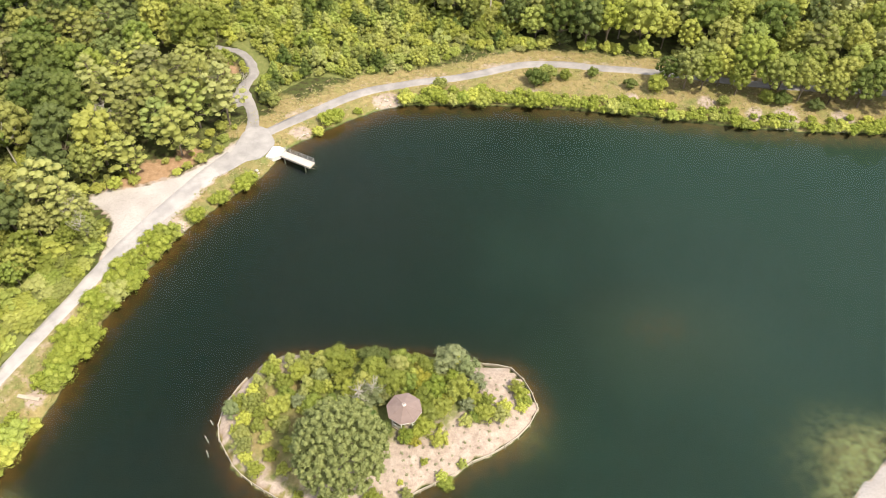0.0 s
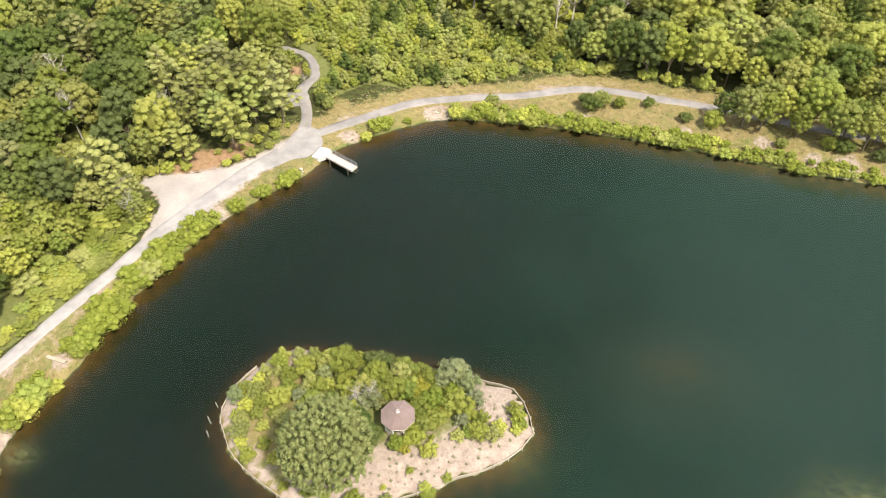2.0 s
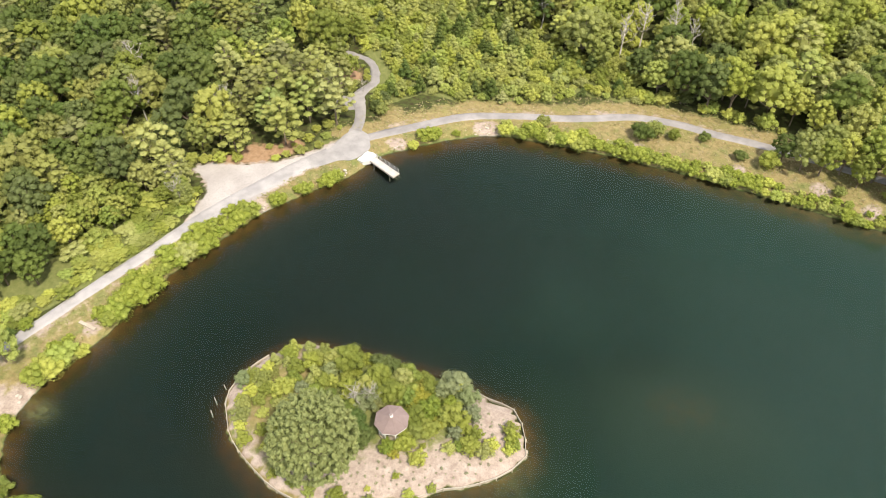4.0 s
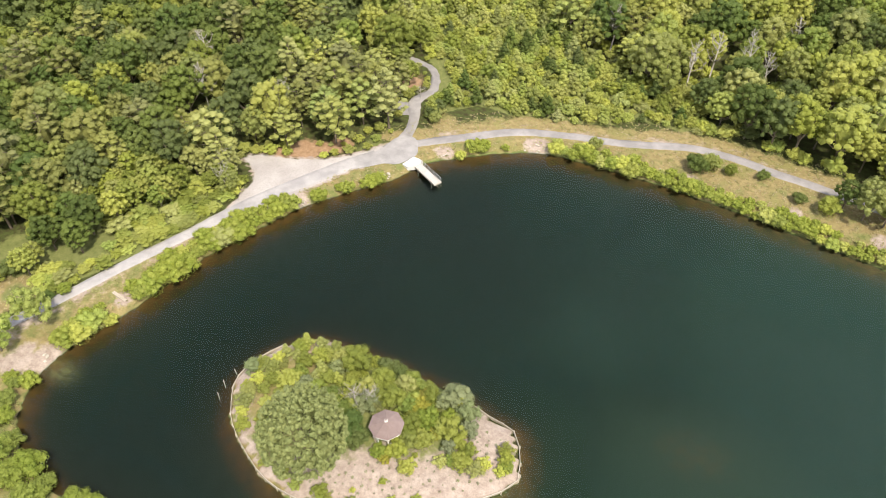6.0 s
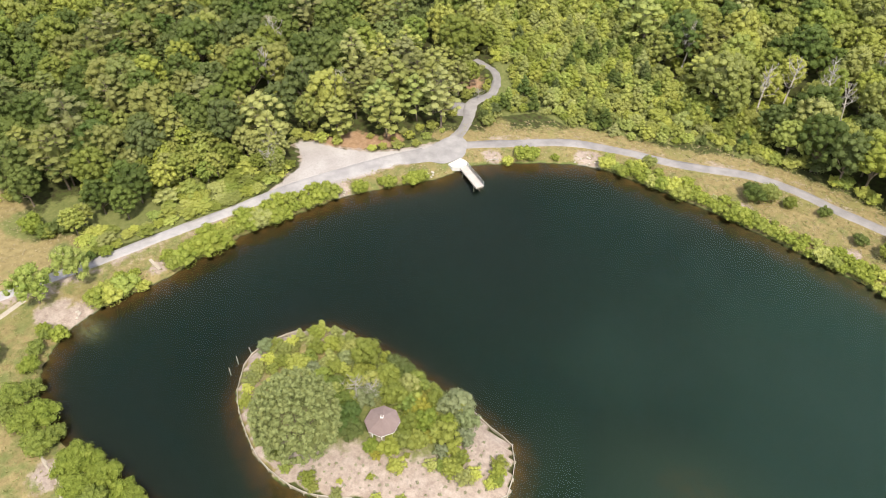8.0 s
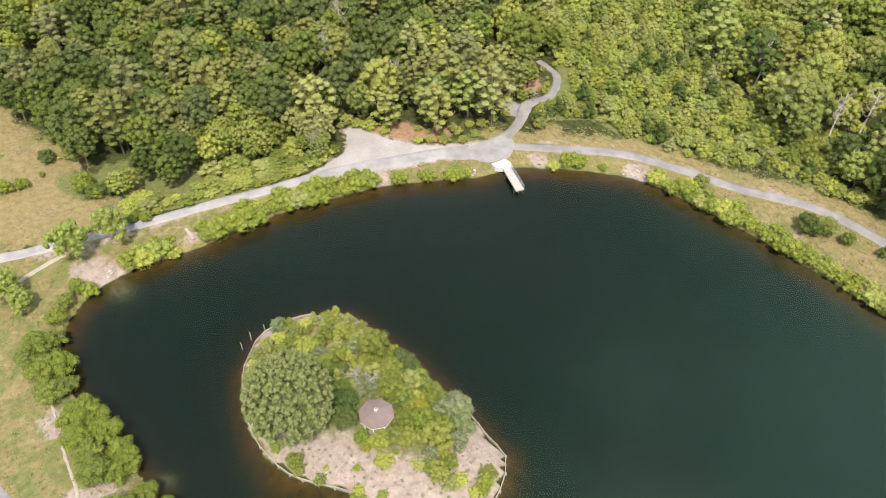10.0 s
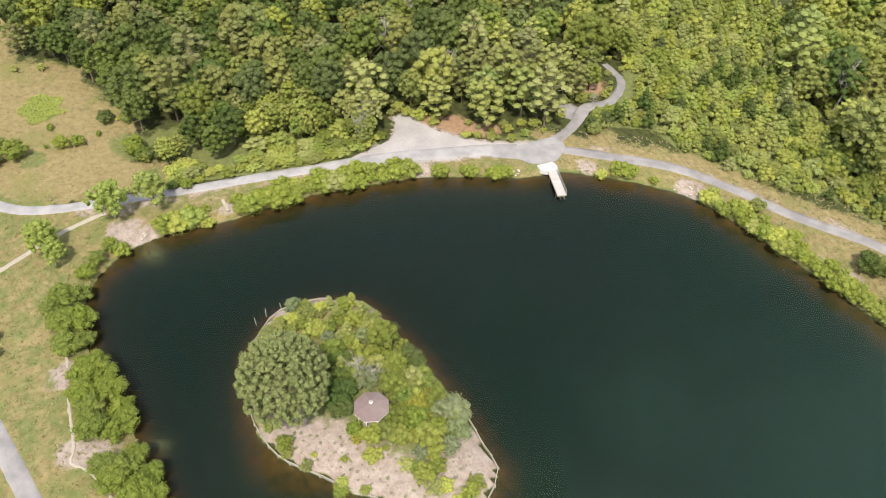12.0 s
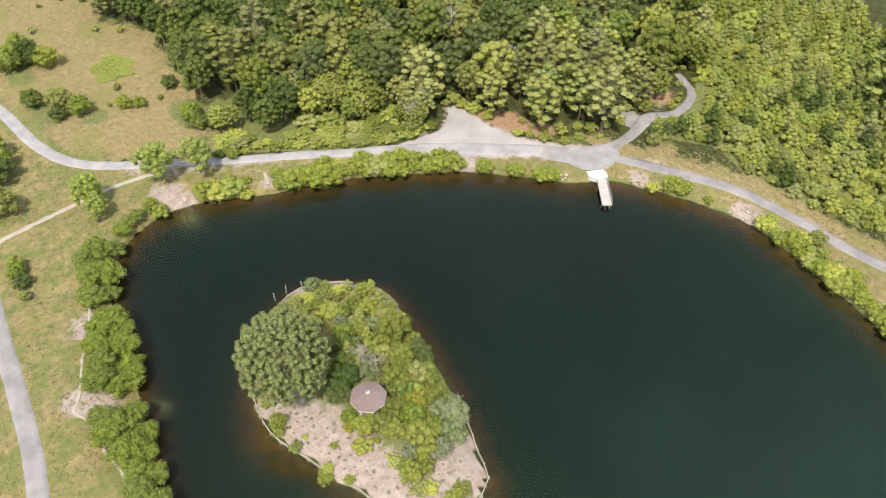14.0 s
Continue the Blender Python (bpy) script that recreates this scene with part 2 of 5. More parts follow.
M_LANDING = asphalt_material("worn_pale_asphalt", (0.25, 0.24, 0.243), (0.345, 0.332, 0.332))
L_GRASS = foliage("grass_blades", (0.12, 0.14, 0.042), (0.20, 0.205, 0.075), (0.29, 0.275, 0.12), 0.3)


# ---------------------------------------------------------------- plan
def spline(points, step, closed=False):
    """Catmull-Rom curve through plan points, sampled about every step metres."""
    p = np.array(points, float)
    n = len(p)
    out = []
    for i in range(n if closed else n - 1):
        if closed:
            a, b, c, d = p[i - 1], p[i], p[(i + 1) % n], p[(i + 2) % n]
        else:
            b, c = p[i], p[i + 1]
            a = p[i - 1] if i else 2 * b - c
            d = p[i + 2] if i + 2 < n else 2 * c - b
        k = max(1, int(np.linalg.norm(c - b) / step))
        for s in np.arange(k) / k:
            out.append(0.5 * (2 * b + (c - a) * s + (2 * a - 5 * b + 4 * c - d) * s * s + (3 * b - a - 3 * c + d) * s ** 3))
    if not closed:
        out.append(p[-1])
    return np.array(out)


def inside(x, y, poly):
    x, y = np.asarray(x, float), np.asarray(y, float)
    hit = np.zeros(x.shape, bool)
    if x.size < 32:
        (x1, y1), (x2, y2) = poly.T, np.roll(poly, -1, axis=0).T
        px, py = x.reshape(-1, 1), y.reshape(-1, 1)
        cross = ((y1 > py) != (y2 > py)) & (px < (x2 - x1) * (py - y1) / (y2 - y1 + 1e-12) + x1)
        return (cross.sum(1) % 2 == 1).reshape(x.shape)
    for (x1, y1), (x2, y2) in zip(poly, np.roll(poly, -1, axis=0)):
        cross = ((y1 > y) != (y2 > y))
        hit ^= cross & (x < (x2 - x1) * (y - y1) / (y2 - y1 + 1e-12) + x1)
    return hit


def away(x, y, line, closed=False):
    """Distance to a polyline."""
    x, y = np.asarray(x, float), np.asarray(y, float)
    best = np.full(x.shape, 1e9)
    a = line if closed else line[:-1]
    b = np.roll(line, -1, axis=0) if closed else line[1:]
    if x.size < 32:
        px, py, way = x.reshape(-1, 1), y.reshape(-1, 1), b - a
        s = np.clip(((px - a[:, 0]) * way[:, 0] + (py - a[:, 1]) * way[:, 1]) / ((way ** 2).sum(1) + 1e-9), 0, 1)
        return np.sqrt(((px - a[:, 0] - s * way[:, 0]) ** 2 + (py - a[:, 1] - s * way[:, 1]) ** 2).min(1)).reshape(x.shape)
    for (x1, y1), (x2, y2) in zip(a, b):
        dx, dy = x2 - x1, y2 - y1
        s = np.clip(((x - x1) * dx + (y - y1) * dy) / (dx * dx + dy * dy + 1e-9), 0, 1)
        best = np.minimum(best, (x - x1 - s * dx) ** 2 + (y - y1 - s * dy) ** 2)
    return np.sqrt(best)


SHORE = spline([(-6, 25.7), (-23, 26.4), (-35, 26.6), (-42, 26), (-50, 27.5), (-57, 31.5), (-61, 38), (-61.5, 44), (-60, 51), (-57.8, 58),
                (-56.7, 66), (-54.6, 75), (-51, 84), (-47, 93), (-41, 101.5), (-35, 109), (-32, 116), (-26, 121.5), (-18, 127.3), (-10, 131),
                (2, 131.8), (14, 131.6), (26, 130.6), (38, 129.2), (50, 127.2), (61, 125.4), (73, 124.0), (85, 123.5), (98, 122.8),
                (124, 118), (138, 100), (132, 78), (105, 66), (80, 58), (67.5, 53), (63, 49.3), (57.5, 45), (53.5, 41), (42, 32), (22, 27)], 2.0, True)
ISLAND = spline([(14.2, 57.2), (13, 61), (10.7, 64.2), (6.5, 64.9), (3, 65.7), (-3, 66.5), (-12, 67), (-22, 66.6), (-26.5, 65.6), (-29.6, 62),
                 (-31.8, 57.5), (-32.2, 53), (-30.2, 49.6), (-28.2, 47), (-24, 44.2), (-17.7, 41.4), (-11, 41), (-7, 42.1), (-2, 45), (1, 46.3),
                 (4.4, 48.8), (7, 49.9), (11, 52.7), (13.4, 55.4)], 1.0, True)
ROAD = spline([(-150, -12), (-128, 6), (-107.9, 15.5), (-93.2, 20.5), (-84.4, 25.6), (-79, 33.1), (-73.5, 45.7), (-68.3, 57.7), (-62.3, 72.8), (-57.3, 85.2), (-51.5, 97), (-46, 106.6), (-41.5, 113)], 1.5)
EAST_PATH = spline([(-41, 116.3), (-35.2, 121.2), (-27, 127.7), (-18, 134.2), (-7, 138.4), (3, 140.6), (9.5, 142.6), (18, 145.6), (27, 146), (34.5, 144.6), (45, 143.2), (58, 141), (75, 138), (95, 136), (125, 134)], 1.5)
BRANCH = spline([(-40, 116), (-39.5, 121.5), (-40.7, 127.6), (-44, 134.4), (-43.2, 138.5), (-42.6, 141.2), (-44.6, 146), (-47.6, 149.4), (-51.5, 150.6), (-54.5, 151.4)], 1.0)
WEST_PATH = spline([(-75, 7), (-58, 9), (-44.3, 10.1), (-32.1, 11.3), (-21.5, 12.1), (-13, 12.1), (5, 11), (30, 14), (60, 22), (100, 40), (150, 60)], 1.5)
TRAIL = spline([(-62, 5), (-65.8, 11.9), (-69.3, 21.6), (-72.1, 30.8), (-72.8, 39.2)], 1.0)
FOOTWAY = spline([(-46, 23.6), (-42.6, 23.0), (-39.1, 22.4), (-36.1, 22.0), (-35.4, 21.2), (-32.8, 20.5), (-28.7, 19.7), (-26, 19.0), (-24.0, 18.1), (-21.9, 19.4), (-18.5, 20.4), (-15.9, 20.7), (-14.1, 21.4), (-11.9, 22.1), (-9, 22.5)], 0.7)
LOT = spline([(-65.7, 99.9), (-60.5, 96), (-59, 90), (-57.8, 84), (-54, 86), (-49.9, 95.2), (-44.8, 105.5), (-40.5, 112.5), (-41, 117.5), (-47.6, 109), (-55, 104.2)], 1.0, True)
FIELD = np.array([(-190, 0), (-170, 45), (-150, 45), (-138, 41), (-124, 52), (-110, 52), (-96, 55), (-86, 51), (-77, 57), (-72, 53), (-77, 40), (-80.5, 33), (-85.5, 27.4), (-93.5, 22.3), (-108, 17.3), (-128, 7.6), (-150, -10)], float)
SCRUB = np.array([(-38, 130), (-44.5, 141), (-47, 150), (-58, 160), (-70, 172), (-78, 184), (-60, 206), (-41, 201), (-29, 188), (-18, 172), (-4, 164), (8, 161), (16, 157), (24, 153), (19.5, 151.4), (12.7, 150.3), (5.4, 150), (-0.8, 146.5), (-8.5, 143.1), (-14.6, 141.8), (-21.7, 139.4), (-29.3, 140), (-34, 135.5), (-38, 131.5)], float)
UNDERWOOD = np.array([(-73.3, 52.5), (-83, 55), (-86, 68), (-84, 84), (-72, 90), (-60, 94), (-60, 86), (-60.6, 77.1), (-66, 66)], float)


def swell(x, y):
    return 0.35 * np.sin(x * 0.041 + 1.1) * np.sin(y * 0.037 + 0.4) + 0.14 * np.sin(x * 0.17 + 0.6 * np.sin(y * 0.13)) + 0.10 * np.sin(y * 0.21 + x * 0.09)


def ground_height(x, y):
    x, y = np.asarray(x, float), np.asarray(y, float)
    d = away(x, y, SHORE, True)
    lake = inside(x, y, SHORE)
    near = np.clip(d / 8, 0, 1)
    land = 0.15 + 1.0 * (1 - np.exp(-d / 2.2)) + swell(x, y) * near + np.clip((d - 40) / 120, 0, 1) * 2.0
    level = np.clip(1 - (np.hypot(x + 40, y - 115) - 7) / 5, 0, 1) * np.clip(d / 3.0, 0, 1)
    land = land + (1.05 - land) * level
    di = away(x, y, ISLAND, True)
    isle = inside(x, y, ISLAND)
    dw = np.minimum(d, di)
    shelf = np.exp(-((x - 60) ** 2 + (y - 50.5) ** 2) / 45) + 0.5 * np.exp(-((x + 9) ** 2 + (y - 40) ** 2) / 40) + 0.74 * np.exp(-((x - 36) ** 2 / 350 + (y - 74) ** 2 / 160))
    bed = -0.12 - 4.0 * (1 - np.exp(-dw / 6.5)) * (1 - 0.88 * np.clip(shelf, 0, 1))
    top = 0.55 + 1.3 * (1 - np.exp(-di / 4.5)) + 0.12 * np.sin(x * 0.8) * np.sin(y * 0.7)
    return np.where(isle, top, np.where(lake, bed, land))


def gz(x, y):
    return float(ground_height(np.array([x]), np.array([y]))[0])


# ---------------------------------------------------------------- mesh tools
def mesh_of(name, verts, faces, material, smooth=False, masks=None, normals=None):
    """A mesh from vertex and face arrays; faces all of one size."""
    verts, faces = np.asarray(verts, np.float32), np.asarray(faces, np.int32)
    me = bpy.data.meshes.new(name)
    k = faces.shape[1]
    me.vertices.add(len(verts))
    me.vertices.foreach_set("co", verts.ravel())
    me.loops.add(faces.size)
    me.loops.foreach_set("vertex_index", faces.ravel())
    me.polygons.add(len(faces))
    me.polygons.foreach_set("loop_start", np.arange(0, faces.size, k, dtype=np.int32))
    me.polygons.foreach_set("loop_total", np.full(len(faces), k, np.int32))
    me.update(calc_edges=True)
    me.polygons.foreach_set("use_smooth", np.full(len(faces), smooth))
    for key, values in (masks or {}).items():
        me.attributes.new(key, "FLOAT", "POINT").data.foreach_set("value", np.asarray(values, np.float32))
    if normals is not None:
        me.attributes.new("custom_normal", "FLOAT_VECTOR", "POINT").data.foreach_set("vector", np.asarray(normals, np.float32).ravel())
    me.materials.append(material)
    me.update()
    return me


def part(name, data, parent, m=None, label=""):
    """Links mesh data (or a bmesh-made mesh) as ONE object under a thing or a part."""
    ob = new(name, data)
    ob.parent = parent
    if m is not None:
        ob.matrix_basis = m
    return tagged(ob, label)


def thing(name, m, label, category, group="", kind=""):
    ob = new(name)
    ob.matrix_basis = m
    return tagged(ob, label, category, group, kind)


def box_mesh(name, size, material, bevel=0.02):
    bm = bmesh.new()
    bmesh.ops.create_cube(bm, size=1.0)
    bmesh.ops.scale(bm, vec=size, verts=bm.verts)
    if bevel:
        bmesh.ops.bevel(bm, geom=bm.edges[:], offset=bevel, segments=1, affect="EDGES")
    me = bpy.data.meshes.new(name)
    bm.to_mesh(me)
    bm.free()
    me.materials.append(material)
    return me


def tubes(limbs, sides=6):
    """Tapered round limbs: each a list of (point, radius)."""
    verts, faces, base, first = [], [], 0, 0
    ang = np.arange(sides) * 2 * np.pi / sides
    for limb in limbs:
        pts = np.array([p for p, r in limb], float)
        rad = [r for p, r in limb]
        for i, (p, r) in enumerate(zip(pts, rad)):
            t = pts[min(i + 1, len(pts) - 1)] - pts[max(i - 1, 0)]
            t /= np.linalg.norm(t) + 1e-9
            u = np.cross(t, (0.3, 0.9, 0.1) if abs(t[2]) > 0.8 else (0, 0, 1))
            u /= np.linalg.norm(u)
            w = np.cross(t, u)
            verts.append(p + r * (np.cos(ang)[:, None] * u + np.sin(ang)[:, None] * w))
        for i in range(len(pts) - 1):
            for j in range(sides):
                k = (j + 1) % sides
                faces.append((base + i * sides + j, base + i * sides + k, base + (i + 1) * sides + k, base + (i + 1) * sides + j))
        if base:
            stem = np.concatenate(verts[:first])
            k = int(np.argmin(((stem - pts[0]) ** 2).sum(1)))
            faces.append((base, base + 1, k, k - 1 if k % sides else k + 1))
        else:
            first = len(pts)
        base += sides * len(pts)
    return np.concatenate(verts), np.array(faces)


PHI = (1 + 5 ** 0.5) / 2
ICO_V = np.array([(-1, PHI, 0), (1, PHI, 0), (-1, -PHI, 0), (1, -PHI, 0), (0, -1, PHI), (0, 1, PHI), (0, -1, -PHI), (0, 1, -PHI), (PHI, 0, -1), (PHI, 0, 1), (-PHI, 0, -1), (-PHI, 0, 1)]) / math.hypot(1, PHI)
ICO_F = np.array([(a, b, c) for a, b, c in itertools.combinations(range(12), 3) if all(np.linalg.norm(ICO_V[i] - ICO_V[j]) < 1.1 for i, j in ((a, b), (b, c), (a, c)))])
ICO_F = np.array([f if np.dot(np.cross(ICO_V[f[1]] - ICO_V[f[0]], ICO_V[f[2]] - ICO_V[f[0]]), ICO_V[f[0]]) > 0 else f[::-1] for f in ICO_F])


def leaves_on(rng, lobes, count, size, jitter=0.38, under=0.25, flat=1.0, puff=0.58, mass=0.80):
    """Leaf sprays round dense inner clumps: lobes are (centre, radii); pointed three-cornered blades stand off their outsides, none deep inside another lobe."""
    cen = np.array([c for c, r in lobes], float)
    rad = np.array([r for c, r in lobes], float)
    weight = (rad[:, 0] * rad[:, 1] + rad[:, 2] * rad[:, 0])
    pick = rng.choice(len(lobes), size=int(count * 2.4), p=weight / weight.sum())
    d = rng.normal(size=(len(pick), 3))
    d /= np.linalg.norm(d, axis=1)[:, None]
    low = d[:, 2] < -under
    d[low, 2] *= -1
    p = cen[pick] + d * rad[pick] * rng.uniform(0.74, 1.16, len(pick))[:, None]
    deep = np.zeros(len(pick), bool)
    for i, (c, r) in enumerate(zip(cen, rad)):
        deep |= (pick != i) & ((((p - c) / r) ** 2).sum(1) < 0.62)
    p, d = p[~deep][:count], d[~deep][:count]
    n = d + rng.normal(size=d.shape) * jitter
    n[:, 2] += 0.25
    n /= np.linalg.norm(n, axis=1)[:, None]
    u = np.cross(n, rng.normal(size=n.shape))
    u /= np.linalg.norm(u, axis=1)[:, None]
    w = np.cross(n, u)
    s = size * rng.uniform(0.6, 1.3, len(p))[:, None]
    bend = n * s * 0.22
    v = np.stack([p - u * s * 0.62, p + u * s * 0.62, p + w * s * 0.72 * flat + bend], 1).reshape(-1, 3)
    f = np.arange(len(p) * 3).reshape(-1, 3)
    heart = cen.mean(0) - (0, 0, 0.25 * np.ptp(cen[:, 2]))
    span = np.abs(cen - heart).max(0) + rad.mean(0)
    dome = (p - heart) / span
    soft_n = puff * d + (1 - puff) * n + 0.75 * dome + (0, 0, 0.35)
    soft_n = np.repeat(soft_n / np.linalg.norm(soft_n, axis=1)[:, None], 3, axis=0)
    if mass:
        knob = ICO_V[None] * rng.uniform(0.86, 1.06, (len(cen), 12, 1))
        inner = (cen[:, None] + knob * rad[:, None] * mass).reshape(-1, 3)
        inner_n = np.tile(ICO_V, (len(cen), 1)) + 0.75 * (inner - heart) / span + (0, 0, 0.35)
        faces = (ICO_F[None] + (len(v) + 12 * np.arange(len(cen)))[:, None, None]).reshape(-1, 3)
        v, f = np.concatenate([v, inner]), np.concatenate([f, faces])
        soft_n = np.concatenate([soft_n, inner_n / np.linalg.norm(inner_n, axis=1)[:, None]])
    return v, f, soft_n


# ---------------------------------------------------------------- plant patterns: (trunk mesh, crown mesh)
def oak_pattern(seed, tall, wide, count, leaf=0.30, lobe_count=58, leafage=L_OAK, name="oak", knob=(0.13, 0.25)):
    """Broad uneven crown of many clumps on spreading limbs."""
    rng = np.random.default_rng(seed)
    lobes, limbs = [], []
    base = tall * 0.22
    mid, half = base + (tall - base) * 0.46, (tall - base) * 0.52
    p2, p3 = rng.uniform(0, 6.28, 2)
    for i in range(lobe_count):
        a = i * 2.39996 + rng.uniform(-0.3, 0.3)
        h = 1 - 1.55 * (i + 0.5) / lobe_count
        uneven = 1 + 0.15 * math.sin(2 * a + p2) + 0.10 * math.sin(3 * a + p3)
        ring = wide * 0.80 * math.sqrt(1 - h * h) * uneven * rng.uniform(0.78, 1.08)
        c = (ring * math.cos(a), ring * math.sin(a), mid + h * half * rng.uniform(0.72, 0.92))
        r = wide * rng.uniform(*knob)
        lobes.append((c, (r, r * rng.uniform(0.85, 1.15), r * rng.uniform(0.75, 1.0))))
        if i % 7 == 0:
            limbs.append([((0, 0, base * rng.uniform(0.8, 1.3)), tall * 0.010), (tuple(0.5 * v for v in c[:2]) + (base + 0.5 * (c[2] - base),), tall * 0.007), (c, tall * 0.002)])
    lobes.append(((0, 0, mid - 0.1 * half), (wide * 0.55, wide * 0.55, half * 0.62)))
    limbs.insert(0, [((0, 0, -0.4), tall * 0.021), ((rng.uniform(-.15, .15), rng.uniform(-.15, .15), base), tall * 0.016), ((0, 0, tall * 0.8), tall * 0.004)])
    v, f, n = leaves_on(rng, lobes, count, leaf)
    tv, tf = tubes(limbs, 5)
    return mesh_of(name + "_trunk", tv, tf, M_BARK, True), mesh_of(name + "_crown", v, f, leafage, normals=n)


def pine_pattern(seed, tall, wide, count, leaf=0.30):
    """Tall pine: flat fans of needles in loose tiers, gaps between them."""
    rng = np.random.default_rng(seed)
    lobes, limbs = [], []
    p2, p3 = rng.uniform(0, 6.28, 2)
    for i in range(46):
        a = i * 2.39996 + rng.uniform(-0.4, 0.4)
        k = 1 - 1.78 * (i + 0.5) / 46
        uneven = 1 + 0.2 * math.sin(2 * a + p2) + 0.14 * math.sin(3 * a + p3)
        ring = wide * math.sqrt(1 - k * k) * uneven * rng.uniform(0.62, 0.98)
        c = (ring * math.cos(a), ring * math.sin(a), tall * (0.55 + 0.40 * k * rng.uniform(0.85, 1.0)))
        r = wide * rng.uniform(0.17, 0.31)
        lobes.append((c, (r * 1.1, r * 1.1, r * rng.uniform(0.42, 0.62))))
        if i % 2:
            limbs.append([((0, 0, c[2] - 0.05 * tall), tall * 0.006), (c, tall * 0.002)])
    lobes.append(((0, 0, tall * 0.55), (wide * 0.42, wide * 0.42, tall * 0.26)))
    lobes.append(((0, 0, tall * 0.97), (wide * 0.24, wide * 0.24, wide * 0.24)))
    limbs.insert(0, [((0, 0, -0.4), tall * 0.018), ((rng.uniform(-.2, .2), rng.uniform(-.2, .2), tall * 0.5), tall * 0.013), ((0, 0, tall * 0.97), tall * 0.003)])
    v, f, n = leaves_on(rng, lobes, count, leaf, 0.5, 0.5, 0.7)
    tv, tf = tubes(limbs, 5)
    return mesh_of("pine_trunk", tv, tf, M_BARK, True), mesh_of("pine_crown", v, f, L_PINE, normals=n)


def cedar_pattern(seed, tall, wide, count, leafage=L_CEDAR):
    rng = np.random.default_rng(seed)
    lobes = []
    for i in range(20):
        h = (i + 0.5) / 20
        a = i * 2.399 + rng.uniform(-0.4, 0.4)
        ring = wide * (1 - h) * rng.uniform(0.5, 0.9)
        r = wide * (0.20 + 0.20 * (1 - h)) * rng.uniform(0.85, 1.15)
        lobes.append(((ring * math.cos(a), ring * math.sin(a), tall * (0.10 + 0.86 * h)), (r, r, r * 0.8)))
    lobes.append(((0, 0, tall * 0.36), (wide * 0.45, wide * 0.45, tall * 0.32)))
    v, f, n = leaves_on(rng, lobes, count, 0.22, 0.5, 0.4, 0.9)
    tv, tf = tubes([[((0, 0, -0.3), 0.09), ((0, 0, tall * 0.9), 0.02)]], 5)
    return mesh_of("conifer_trunk", tv, tf, M_BARK, True), mesh_of("conifer_crown", v, f, leafage, normals=n)


def bush_pattern(seed, tall, wide, count, leafage, leaf=0.24, lobe_count=20):
    """Many-stemmed bush: uneven clumps, taller in the middle, some leaning out."""
    rng = np.random.default_rng(seed)
    lobes, limbs = [], []
    for i in range(lobe_count):
        a = i * 2.399 + rng.uniform(-0.5, 0.5)
        ring = wide * math.sqrt((i + 0.3) / lobe_count) * rng.uniform(0.66, 0.92)
        r = wide * rng.uniform(0.19, 0.33)
        z = tall * (0.80 - 0.52 * (ring / wide) ** 2) * rng.uniform(0.75, 1.12)
        c = (ring * math.cos(a), ring * math.sin(a), z)
        lobes.append((c, (r, r * rng.uniform(0.85, 1.15), r * rng.uniform(0.7, 0.95))))
        if i % 3 == 0:
            limbs.append([((0.1 * math.cos(a), 0.1 * math.sin(a), -0.3), 0.06), (c, 0.015)])
    lobes.append(((0, 0, tall * 0.32), (wide * 0.72, wide * 0.72, tall * 0.36)))
    v, f, n = leaves_on(rng, lobes, count, leaf, 0.45, 0.6)
    tv, tf = tubes(limbs, 4)
    return mesh_of("bush_stems", tv, tf, M_BARK, True), mesh_of("bush_leaves", v, f, leafage, normals=n)


def round_pattern(seed, tall, wide, count, leaf, tufts):
    """A dense round crown of many small upright tufts with dark gaps between them."""
    rng = np.random.default_rng(seed)
    lobes = []
    cz, rz = tall * 0.54, tall * 0.46
    for i in range(tufts):
        h = 1 - 1.62 * (i + 0.5) / tufts
        a = i * 2.39996 + rng.uniform(-0.12, 0.12)
        s = math.sqrt(1 - h * h) * rng.uniform(0.86, 1.03) * wide
        r = rng.uniform(0.34, 0.50)
        lobes.append(((s * math.cos(a), s * math.sin(a), cz + h * rz * rng.uniform(0.93, 1.0)), (r, r, r * 1.15)))
    for i in range(60):
        h = 1 - 1.6 * (i + 0.5) / 60
        s = math.sqrt(1 - h * h) * 0.70 * wide
        lobes.append(((s * math.cos(i * 2.4), s * math.sin(i * 2.4), cz + h * rz * 0.72), (1.0, 1.0, 0.9)))
    v, f, n = leaves_on(rng, lobes, count, leaf, 0.3, 0.35, 1.0, 0.88)
    limbs = [[((0, 0, -0.4), 0.34), ((0, 0, tall * 0.5), 0.22), ((0, 0, tall * 0.9), 0.04)]]
    limbs += [[((0, 0, tall * 0.25), 0.14), ((wide * 0.85 * math.cos(a), wide * 0.85 * math.sin(a), tall * 0.6), 0.03)] for a in np.arange(8) * 0.785]
    tv, tf = tubes(limbs, 6)
    return mesh_of("round_trunk", tv, tf, M_BARK, True), mesh_of("round_crown", v, f, L_BIG, normals=n)


